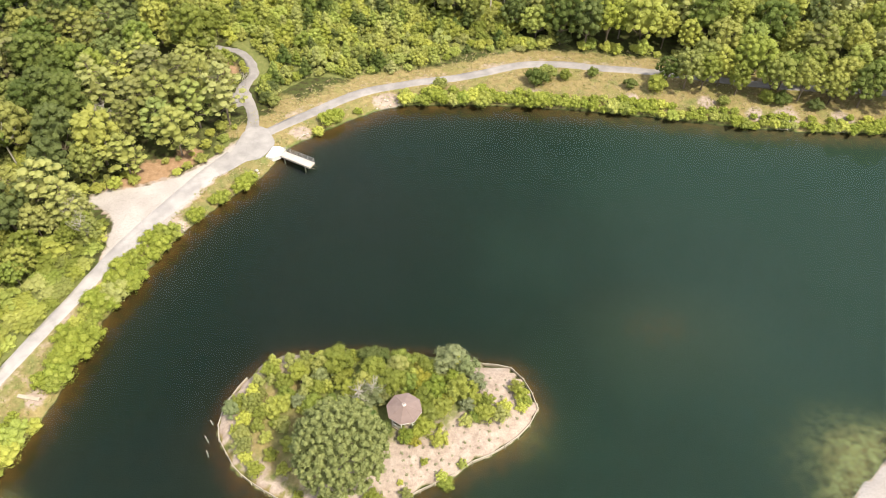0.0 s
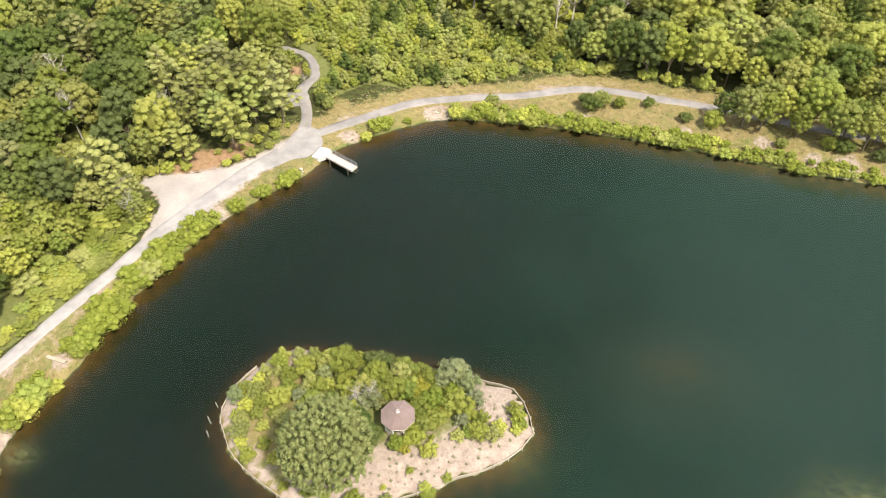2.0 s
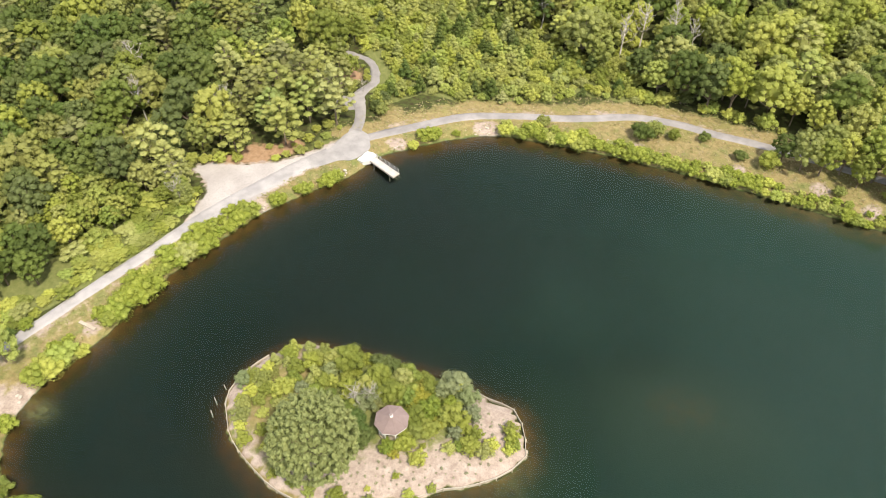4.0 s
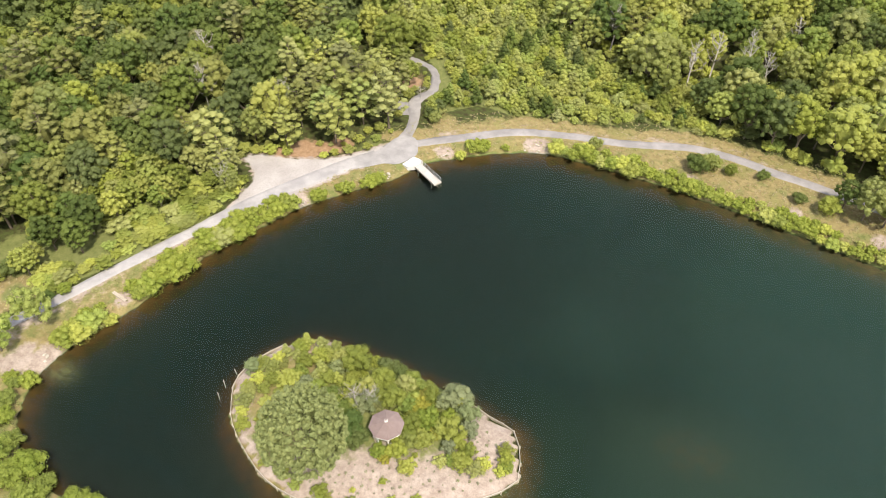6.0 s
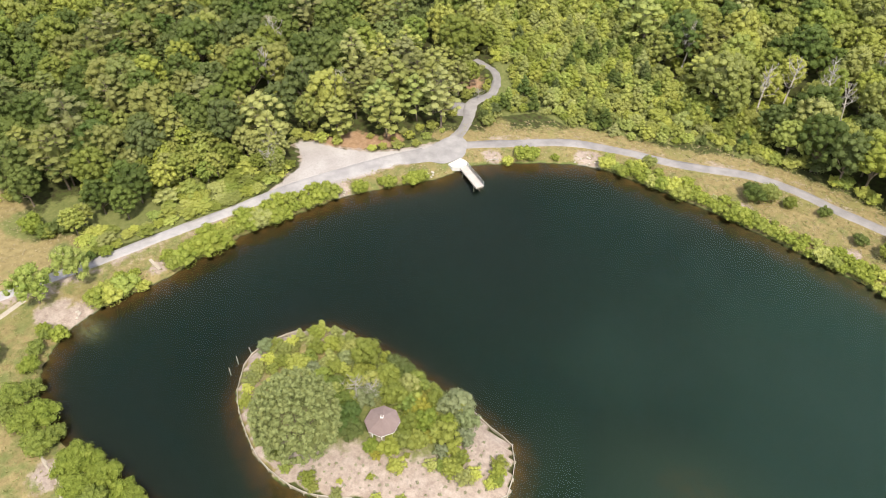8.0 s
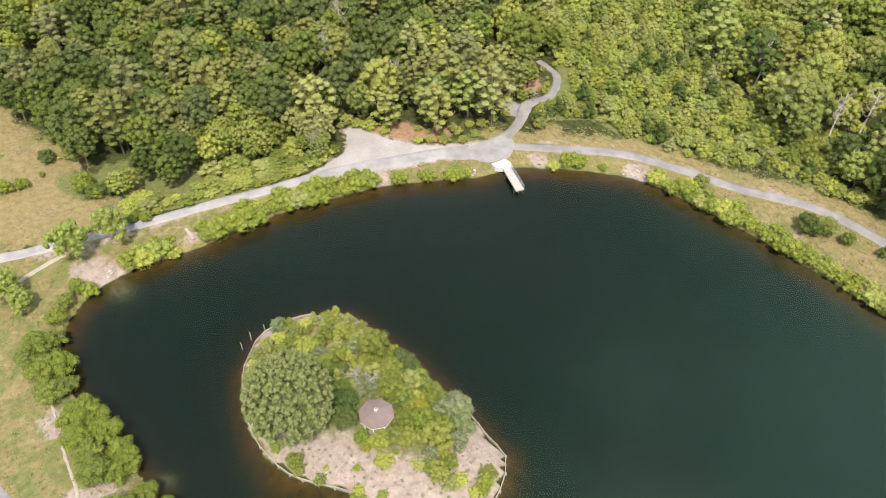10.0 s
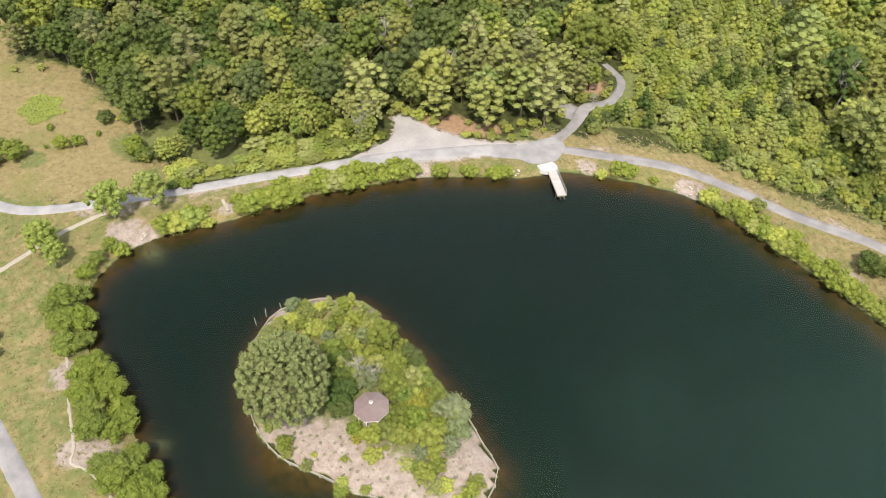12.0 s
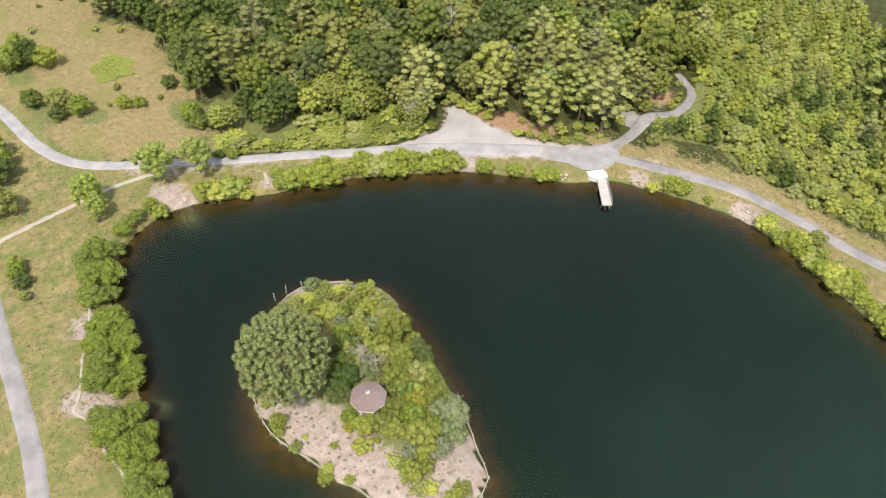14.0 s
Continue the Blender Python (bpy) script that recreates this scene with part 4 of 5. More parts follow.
def plant(name, pattern, x, y, scale, label, category, group, parts=("trunk", "crown"), stretch=1.0, seat=None):
    root = thing(name, pose(x, y, (gz(x, y) if seat is None else seat), 0, 0, random.uniform(0, 360)) @ Matrix.Diagonal((scale, scale, scale * stretch, 1)), label, category, group)
    for n, d in zip(parts, pattern):
        part(n, d, root)
    PLANTED.append((x, y))
    return root


def scatter(rng, box, spacing, tries, ok):
    """Uneven but spaced points in a box where ok() holds."""
    xs, ys = rng.uniform(box[0], box[1], tries), rng.uniform(box[2], box[3], tries)
    keep = ok(xs, ys)
    cells, out = {}, []
    for x, y in zip(xs[keep], ys[keep]):
        i, j = int(x // spacing), int(y // spacing)
        if all((x - a) ** 2 + (y - b) ** 2 > spacing ** 2 for u in (-1, 0, 1) for v in (-1, 0, 1) for a, b in cells.get((i + u, j + v), ())):
            cells.setdefault((i, j), []).append((x, y))
            out.append((x, y))
    return np.array(out)


def clear_of_ways(x, y, gap):
    return (away(x, y, ROAD) > gap) & (away(x, y, EAST_PATH) > gap + 1.5) & (away(x, y, BRANCH) > gap + 0.4) & (away(x, y, LOT, True) > gap - 1) & ~inside(x, y, LOT) & ~inside(x, y, PLAZA) & (np.hypot(x + 64, y - 41.5) > 7) & (np.hypot(x + 45, y - 131.3) > gap + 1.2)


DEAD_STAND = ((-10.5, 175), (10.9, 166.5), (14.8, 172.5), (23.4, 175), (27.5, 172), (-82, 108))


def woodland(x, y):
    ok = ~inside(x, y, SHORE) & (away(x, y, SHORE, True) > 5) & clear_of_ways(x, y, 3.6)
    for zone in (FIELD, SCRUB, UNDERWOOD, MEADOW, EASTBANK):
        ok &= ~inside(x, y, zone)
    ok &= (np.hypot(x + 76, y - 101.5) > 5) & (np.hypot(x + 50, y - 142) > 5) & (np.hypot(x + 56, y - 108) > 4)
    ok &= np.hypot(x + 86.5, y - 56.5) > 6
    for dx, dy in DEAD_STAND:
        ok &= np.hypot(x - dx - 1.5, (y - dy + 4.0) / 1.6) > 4.2
    ok &= ~((x > -42) & (x < 21) & (y < 160))
    ok &= ~((away(x, y, EAST_PATH) < 7) & (x < 60)) & (x - y > -345)
    ok &= y < 172 + np.where(x > -75, x + 75, 0) + np.where(x < -100, x + 100, 0)
    ok &= y < 240 - 1.15 * np.maximum(0, x - 45)
    return ok & (y > 40) & ~((x > 30) & (y < 100))


rng = np.random.default_rng(5)
trees = scatter(rng, (-178, 128, 40, 232), 4.7, 26000, woodland)
rank = away(trees[:, 0], trees[:, 1], SHORE, True)
trees = trees[np.argsort(rank)]
rank = np.sort(rank)
far_items, oak_count, pine_count = [], 0, 0
for (x, y), r in zip(trees, rank):
    piny = (np.hypot(x + 53, y - 120) < 19 and rng.random() < 0.85) or rng.random() < (0.16 if x < -70 else 0.30 if x < -45 else 0.10)
    size = rng.uniform(0.78, 1.12) * (0.85 if r < 14 else 1.0)
    if not piny and oak_count < 300:
        oak_count += 1
        dim = 0.68 if x < -70 else 0.20 if x > 25 else 0.15
        k = rng.random()
        plant("oak", (DEEP_OAKS if k < dim else (SAGE_OAKS if x < -70 else OLIVE_OAKS) if k > (0.78 if x < -70 else 0.58) else OAKS)[rng.integers(6)], x, y, size, "leafy green broadleaf tree in the woodland", "tree", "woodland trees")
    elif piny and pine_count < 130:
        pine_count += 1
        plant("pine", (SAGE_PINES if x < -70 or rng.random() < 0.3 else PINES)[rng.integers(4)], x, y, size, "olive green pine with layered boughs in the woodland", "pine", "woodland pines")
    else:
        far_items.append((x, y, size, piny))


def arrays_of(me):
    v = np.empty(len(me.vertices) * 3, np.float32)
    me.vertices.foreach_get("co", v)
    f = np.empty(len(me.loops), np.int32)
    me.loops.foreach_get("vertex_index", f)
    n = np.empty(len(me.vertices) * 3, np.float32)
    me.attributes["custom_normal"].data.foreach_get("vector", n)
    return v.reshape(-1, 3), f.reshape(-1, 3), n.reshape(-1, 3)


def joined(name, items, material, label, category):
    """Many plants as one mesh: items are (pattern arrays, x, y, scale)."""
    if not items:
        return None
    vs, fs, ts, ns, base = [], [], [], [], 0
    zs = ground_height(np.array([i[1] for i in items]), np.array([i[2] for i in items]))
    for ((v, f, nv), x, y, s), z in zip(items, zs):
        a = rng.uniform(0, 6.283)
        c, n = math.cos(a) * s, math.sin(a) * s
        vs.append(np.column_stack([v[:, 0] * c - v[:, 1] * n + x, v[:, 0] * n + v[:, 1] * c + y, v[:, 2] * s + z]))
        ns.append(np.column_stack([nv[:, 0] * c - nv[:, 1] * n, nv[:, 0] * n + nv[:, 1] * c, nv[:, 2] * s]) / s)
        fs.append(f + base)
        ts.append(np.full(len(v), rng.random()))
        base += len(v)
    return tagged(new(name, mesh_of(name, np.concatenate(vs), np.concatenate(fs), material, False, {"tint": np.concatenate(ts)}, np.concatenate(ns))), label, category, kind="stuff")


FAR_OAKS = [arrays_of(oak_pattern(110 + i, 12 + i * 0.6, 4.5 + 0.2 * i, 900, 0.45)[1]) for i in range(4)]
FAR_PINES = [arrays_of(pine_pattern(120 + i, 13 + i * 0.6, 3.6, 800, 0.42)[1]) for i in range(3)]
FAR_TRUNK = tubes([[((0, 0, -0.4), 0.24), ((0.1, 0, 4), 0.18), ((0, 0, 10), 0.05)]], 5)
FAR_TRUNK = (*FAR_TRUNK, FAR_TRUNK[0] * (1, 1, 0) / (np.linalg.norm(FAR_TRUNK[0] * (1, 1, 0), axis=1)[:, None] + 1e-6))
far_kind = [2 if p else 1 if rng.random() < (0.6 if x < -70 else 0.2) else 0 for x, y, s, p in far_items]
joined("far_woods", [(FAR_OAKS[rng.integers(4)], x, y, s) for (x, y, s, p), k in zip(far_items, far_kind) if k == 0], L_OAK, "distant closed canopy of broadleaf woods", "woods")
joined("far_dark_woods", [(FAR_OAKS[rng.integers(4)], x, y, s) for (x, y, s, p), k in zip(far_items, far_kind) if k == 1], L_DEEP, "distant deep green crowns of broadleaf woods", "woods")
joined("far_pines", [(FAR_PINES[rng.integers(3)], x, y, s) for x, y, s, p in far_items if p], L_PINE, "distant pines standing among the woods", "woods")
joined("far_trunks", [(FAR_TRUNK, x, y, s) for x, y, s, p in far_items], M_BARK, "trunks of the distant woods", "woods")

# scrub of young conifers and yellow-green shrubs beyond the far path
scrub = scatter(rng, (-80, 32, 126, 208), 2.05, 30000, lambda x, y: inside(x, y, SCRUB) & clear_of_ways(x, y, 2.2) & (away(x, y, BRANCH) > 3.6))
scrub = scrub[np.argsort(scrub[:, 1] - 0.5 * scrub[:, 0])]
shrub_count = cedar_count = 0
rest_c, rest_s = [], []
CED, SHR = [arrays_of(c[1]) for c in CEDARS], [arrays_of(c[1]) for c in SHRUBS]
for x, y in scrub:
    deep = np.clip(min(away(np.array([x]), np.array([y]), EAST_PATH)[0], 6 + away(np.array([x]), np.array([y]), BRANCH)[0]) / 52, 0, 1)
    coniferous = rng.random() < 0.12 + 0.95 * deep
    s = rng.uniform(0.62, 1.3) * (0.9 + 0.25 * deep) * (1.0 if coniferous else 0.95) * (0.68 + 0.9 * min(deep, 0.36))
    if coniferous and cedar_count < 150:
        cedar_count += 1
        plant("young_conifer", (CEDARS, OLIVE_CEDARS, DARK_CEDARS, GREEN_CEDARS, CEDARS)[rng.integers(5)][rng.integers(4)], x, y, s, "young green conifer in dense scrub", "conifer", "young conifers in the scrub")
    elif not coniferous and shrub_count < 150:
        shrub_count += 1
        plant("shrub", (SHRUBS, LIMES, LEAFY, OLIVES)[rng.integers(4)][rng.integers(4)], x, y, s, "yellow-green leafy shrub in dense scrub", "shrub", "shrubs in the scrub", ("stem", "foliage"))
    else:
        (rest_c if coniferous else rest_s).append(((CED if coniferous else SHR)[rng.integers(4)], x, y, s))
joined("conifer_scrub", rest_c[::2], L_CEDAR, "dense stand of young yellow-green conifers", "scrub")
joined("dark_conifer_scrub", rest_c[1::2], L_OAK, "dense stand of young mid-green conifers", "scrub")
if rest_s:
    joined("shrub_scrub", rest_s, L_SHRUB, "dense yellow-green shrubs", "scrub")

# low growth round the bare trees
for dx, dy in DEAD_STAND:
    for x, y in scatter(rng, (dx - 4, dx + 7, dy - 9, dy + 3), 2.2, 60, lambda x, y: clear_of_ways(x, y, 3.0)):
        plant("shrub", (LEAFY, OLIVES, SHRUBS)[rng.integers(3)][rng.integers(4)], x, y, rng.uniform(0.7, 1.15), "leafy green shrub below bare dead trees", "shrub", "underwood shrubs", ("stem", "foliage"))

# low leafy underwood between the lane and the woods
EDGE_OAKS = [(-80.4, 61.4, 0.82), (-81.6, 67.4, 0.9), (-75.2, 63, 0.76), (-77, 67.6, 0.74), (-87.6, 68, 0.9), (-107, 61, 0.95), (-114, 58, 0.9), (-99, 58.5, 0.85), (-101, 65, 1.0), (-103, 72, 1.0), (-93, 63, 0.95), (-93, 70, 1.0)]
for i, (x, y, size) in enumerate(EDGE_OAKS):
    plant("oak", DEEP_OAKS[(i * 5) % 6], x, y, size, "dense dark green broadleaf tree beside the dry field", "tree", "woodland trees", stretch=0.86)
for x, y, size in ((-60.8, 88.6, 0.56), (-62.6, 90.6, 0.5), (-48.6, 140.1, 0.62), (-53, 143.6, 0.8), (-56.5, 149.6, 0.85), (-53.6, 155.2, 0.8)):
    plant("oak", OAKS[int(100 * size) % 6], x, y, size, "light green broadleaf tree with a pale trunk by the paving", "tree", "woodland trees")
edge_line = np.array([(x, y) for x, y, size in EDGE_OAKS])
for x, y in scatter(rng, (-94, -55, 50, 98), 1.9, 9000, lambda x, y: inside(x, y, UNDERWOOD) & clear_of_ways(x, y, 1.9) & (np.hypot(x + 85, y - 56) > 4.5)):
    r = away(np.array([x]), np.array([y]), ROAD)[0]
    if np.hypot(edge_line[:, 0] - x, edge_line[:, 1] - y).min() < 3.4:
        continue
    if rng.random() < 0.42 and r > 8:
        plant("oak", (OAKS, OLIVE_OAKS, OLIVE_OAKS)[rng.integers(3)][rng.integers(6)], x, y, rng.uniform(0.42, 0.62), "small olive green broadleaf tree above low shrubs", "tree", "woodland trees")
    else:
        low = 0.8 if r < 8 else 0.95
        plant("shrub", (LEAFY, SHRUBS, LIMES, OLIVES, LEAFY)[rng.integers(5)][rng.integers(4)], x, y, rng.uniform(0.75, 1.25) * low, "low green shrub beside the woods", "shrub", "underwood shrubs", ("stem", "foliage"), 0.62)

# bright bushes along the water's edge
GAPS = ((-62.0, 42.4, 3.7), (-59.6, 57.8, 2.5), (-47.4, 93.6, 2.6), (-43.5, 98.6, 1.0), (-39.5, 103.6, 1.0), (-33.5, 113, 4.4), (-29.0, 119.6, 3.2), (-13.0, 130.2, 4.0), (-23.6, 25, 2.4), (-41.5, 26, 1.2))
rows_of = ((0.2, 1.35, 1.0), (2.3, 2.0, 0.72))
for off, gap, grow in rows_of:
    run = 0.0
    for i in range(len(SHORE)):
        p = SHORE[i]
        if p[0] > 99 or p[1] < 37:
            continue
        run += float(np.linalg.norm(p - SHORE[i - 1]))
        sparse = -36 < p[0] < -9 or (p[0] < -33 and p[1] > 94)
        if any(math.hypot(p[0] - a, p[1] - b) < r for a, b, r in GAPS) or run < gap * (2.0 if sparse else 1.0) or (sparse and off > 1):
            continue
        run = 0.0
        if p[1] < 70 and p[0] > -5:
            continue
        q = p + side[i] * (off + rng.uniform(-0.3, 0.8))
        if min(away(q[:1], q[1:], ROAD)[0], away(q[:1], q[1:], EAST_PATH)[0]) < 2.3:
            continue
        s = rng.uniform(0.6, 1.1) * grow * (0.72 if p[0] > 45 else 0.86 if p[0] > -12 else 0.62 if sparse else 1.1)
        plant("shore_bush", (BUSHES, BUSHES, BUSHES, SHORE_OLIVES)[rng.integers(4)][rng.integers(4)], q[0], q[1], s, "bright yellow-green bush overhanging the water", "bush", "bushes along the shore", ("stem", "foliage"))
for x, y, s in ((-45.2, 96.2, 0.85), (-41.5, 101.0, 0.8), (-37.3, 106.0, 0.85), (-38.6, 104.6, 0.7), (-24.2, 124.3, 1.05), (-22.6, 125.6, 0.85)):
    plant("shore_bush", BUSHES[int(10 * s) % 4], x, y, s, "bright yellow-green bush standing alone at the bank", "bush", "bushes along the shore", ("stem", "foliage"))
WEST_CLUMPS = [(-53.4, 24.1), (-54.3, 26.5), (-54.5, 29.2), (-49.4, 24.8), (-48.8, 27.2), (-44.9, 26.4), (-44.3, 24.0), (-38.0, 25.6), (-37.6, 24.0), (-36.6, 26.6), (-33.6, 22.8), (-33.5, 25.0), (-32.6, 26.6), (-30.2, 22.8), (-28.8, 26.6),
               (-26.0, 26.4), (-26.8, 22.2), (-25.3, 24.6), (-19.8, 25.6), (-20.2, 21.6), (-18.8, 23.4), (-16.3, 26.2), (-17.2, 21.9), (-14.8, 23.9), (-12.9, 25.4), (-13.4, 23.0), (-9.4, 25.8), (-10.0, 24.2), (-7.4, 23.6), (-5.0, 25.2), (-58.6, 31.4), (-60.8, 34.0), (-62.6, 36.6)]
for i, (x, y) in enumerate(WEST_CLUMPS):
    plant("shore_bush", WESTERN[i % 3], x, y, rng.uniform(0.72, 1.0) * (0.6 if x < -60 else 1.0), "deep green rounded bush overhanging the water", "bush", "bushes along the shore", ("stem", "foliage"))


def plants(name, pattern, rows, label, category, group, parts=("stem", "foliage")):
    for i, (x, y, s) in enumerate(rows):
        plant(name, pattern[i % len(pattern)], x, y, s, label, category, group, parts)


# the island's growth
BIG = round_pattern(201, 15.2, 6.1, 22000, 0.22, 430)
plant("round_tree", BIG, -13.0, 45.7, 1.0, "large dense round-crowned dark green tree on the island", "tree", "island trees")
GREEN = [bush_pattern(210 + i, 5.0, 3.2, 1300, (L_OAK, L_WEST, L_DEEP)[i], 0.27, 26) for i in range(3)]
SILVER = [bush_pattern(215 + i, 4.0, 2.3, 800, L_GREY, 0.23) for i in range(2)]
LIGHT = [bush_pattern(218 + i, 5.6, 2.9, 1300, (L_OAK, L_OLIVE)[i], 0.24, 30) for i in range(2)]
GOLD = recoloured(SHRUBS, L_GOLD)
plants("island_tree", LIGHT, [(-15.7, 63.2, 0.95), (-18.0, 62.8, 0.7), (-10.1, 61.7, 0.8), (-6.5, 62.6, 0.75), (-7.2, 59.4, 0.85), (-11.4, 59.5, 0.7), (-21.6, 61.6, 0.6)], "small light green leafy tree in the island thicket", "tree", "island thicket")
plants("island_tree", GREEN[2:], [(-10.3, 52.5, 0.8), (-8.6, 51.4, 0.62), (-12.6, 53.9, 0.7), (-16.0, 55.8, 0.6), (-10.8, 65.0, 0.66), (-9.0, 64.4, 0.6)], "small deep green tree close by the round tree", "tree", "island thicket")
plants("island_shrub", [LEAFY[1], GREEN[1], LEAFY[3], GREEN[0]], [(-2.8, 56.6, 1.0), (-0.9, 59.2, 0.66), (2.8, 59.0, 0.95), (-1.9, 62.8, 0.6), (0.0, 55.8, 0.8), (2.0, 60.6, 0.6), (-4.7, 59.5, 0.8), (-10.4, 58.5, 0.45), (-2.6, 52.6, 0.8), (-4.9, 51.5, 0.45), (-1.6, 54.6, 0.7), (4.8, 57.8, 0.45), (-15.2, 61.0, 0.6), (-22.9, 57.7, 0.5), (-13.6, 58.2, 0.8), (-18.4, 58.8, 0.5)],
       "dense mid-green shrub in the island thicket", "shrub", "island shrubs")
plants("gold_shrub", GOLD, [(-3.4, 62.6, 0.75), (-3.2, 60.6, 0.8), (-1.5, 61.0, 0.65), (-3.0, 58.2, 0.6), (-3.8, 51.0, 0.5), (1.0, 57.6, 0.55)], "golden-green shrub beside the gazebo", "shrub", "golden shrubs")
plants("silver_shrub", SILVER, [(1.4, 64.2, 1.2), (4.0, 62.8, 1.0), (0.3, 62.9, 0.9), (5.4, 60.2, 0.75), (-17.8, 61.2, 0.75), (-10.0, 57.9, 1.0), (-11.4, 56.6, 0.8), (3.9, 56.4, 0.6), (-30.6, 55.6, 0.7), (-8.9, 60.4, 0.6), (-20.8, 56.6, 0.6)], "silvery grey-green shrub on the island", "shrub", "silvery shrubs")
plants("island_sapling", CEDARS, [(-25.6, 63.7, 0.7), (-23.3, 64.3, 0.75), (-19.8, 59.3, 0.72), (-20.3, 58.2, 0.55), (-16.9, 59.3, 0.6), (-25.4, 60.8, 0.55), (-27.6, 60.6, 0.5)], "upright young green sapling in the island thicket", "sapling", "island saplings", ("trunk", "crown"))
plants("island_shrub", [LEAFY[0], SHRUBS[2], LEAFY[1], OLIVES[1], SHRUBS[0]], [(-27.9, 50.2, 0.75), (-27.2, 48.4, 0.6), (-25.6, 46.6, 0.6), (-28.3, 51.8, 0.6), (-28.4, 54.3, 0.6), (-27.7, 56.7, 0.8), (-24.5, 55.9, 0.95), (-26.0, 55.0, 0.6), (-23.0, 56.4, 0.7), (-29.4, 52.6, 0.5), (-29.8, 57.3, 0.6), (-28.0, 58.9, 0.7), (-23.5, 60.0, 0.7), (-20.6, 62.8, 0.7), (-20.1, 56.0, 0.6), (-21.0, 64.9, 0.6), (-19.0, 65.4, 0.6), (-26.2, 62.6, 0.6), (-22.6, 53.0, 0.6), (-21.2, 50.2, 0.62), (-23.6, 48.6, 0.55), (-24.8, 51.2, 0.6), (-26.2, 53.0, 0.5), (-21.6, 46.4, 0.5), (-16.4, 65.2, 0.6), (-13.4, 65.4, 0.6), (-6.6, 64.8, 0.55), (-3.6, 64.6, 0.6)],
       "yellow-green shrub on the sandy island", "shrub", "island shrubs")
plants("sand_tuft", [LEAFY[1], OLIVES[0], LEAFY[3], SHRUBS[0]], [(6.3, 55.2, 0.75), (8.6, 55.4, 0.7), (6.6, 57.1, 0.6), (9.3, 56.6, 0.6), (5.0, 55.0, 0.5), (11.2, 60.2, 0.65), (11.8, 58.7, 0.55), (11.9, 56.9, 0.55), (12.4, 57.8, 0.5), (-0.2, 51.1, 0.72), (-2.3, 48.0, 0.26), (-5.5, 45.1, 0.24), (-9.2, 42.6, 0.6), (-8.0, 42.3, 0.5), (-4.7, 43.4, 0.42), (0.2, 46.2, 0.42), (-15.6, 42.6, 0.5), (-13.2, 42.2, 0.5), (-0.1, 53.4, 0.22), (3.6, 54.2, 0.55), (0.8, 45.4, 0.55), (3.0, 47.9, 0.4)], "small yellow-green shrub growing on pale sand", "shrub", "sand shrubs")


def thicket(x, y):
    ok = inside(x, y, ISLAND) & (away(x, y, ISLAND, True) > 1.0) & ((y - 0.55 * x > 54.5) & (x < 4) | (x < -19))
    return ok & (np.hypot(x + 5.25, y - 54.5) > 4.3) & (np.hypot(x + 13, y - 45.7) > 6.5)


for x, y in scatter(rng, (-33, 14, 40, 68), 2.8, 2500, thicket):
    k = rng.random()
    if x < -19:
        if k < 0.62:
            plant("island_shrub", (SAGES, LEAFY, LEAFY)[rng.integers(3)][rng.integers(4)], x, y, rng.uniform(0.28, 0.6), "yellow-green shrub on the sandy island", "shrub", "island shrubs", ("stem", "foliage"))
        continue
    if k < 0.55:
        plant("island_shrub", (SAGES, LEAFY, LEAFY)[rng.integers(3)][rng.integers(4)], x, y, rng.uniform(0.4, 0.8), "yellow-green shrub on the sandy island", "shrub", "island shrubs", ("stem", "foliage"))
    elif k < 0.8:
        plant("island_tree", GREEN[rng.integers(3)], x, y, rng.uniform(0.45, 0.8), "small leafy green tree in the island thicket", "tree", "island thicket", ("stem", "foliage"))
    else:
        plant("island_sapling", CEDARS[rng.integers(4)], x, y, rng.uniform(0.45, 0.8), "upright young green sapling in the island thicket", "sapling", "island saplings")

# low growth along the lot, the landing and the spur, under the pines
for x, y in scatter(rng, (-72, -38, 98, 160), 2.3, 2600, lambda x, y: (~inside(x, y, MEADOW)) & (~inside(x, y, SCRUB)) & clear_of_ways(x, y, 1.5) & (np.minimum(away(x, y, LOT, True), away(x, y, BRANCH)) < 6) & (x < -43) & (np.hypot(x + 56, y - 107) > 3.6) & (np.hypot(x + 50, y - 142) > 4.5) & (np.hypot(x + 76, y - 101.5) > 4)):
    plant("edge_shrub", (SHRUBS, OLIVES, OLIVES)[rng.integers(3)][rng.integers(4)], x, y, rng.uniform(0.3, 0.75), "low olive green shrub at the foot of the pines", "shrub", "woodland edge shrubs", ("stem", "foliage"))

# leafy edge of the woods along the far path
for i in range(len(EAST_PATH)):
    px, py = EAST_PATH[i]
    if px > 16 and i % 2 == 0:
        plant("edge_shrub", (SHRUBS + GREEN)[rng.integers(7)], px + rng.uniform(-1, 1), py + rng.uniform(6.8, 9.0), rng.uniform(0.6, 1.0), "leafy green shrub at the edge of the woods", "shrub", "woodland edge shrubs", ("stem", "foliage"))

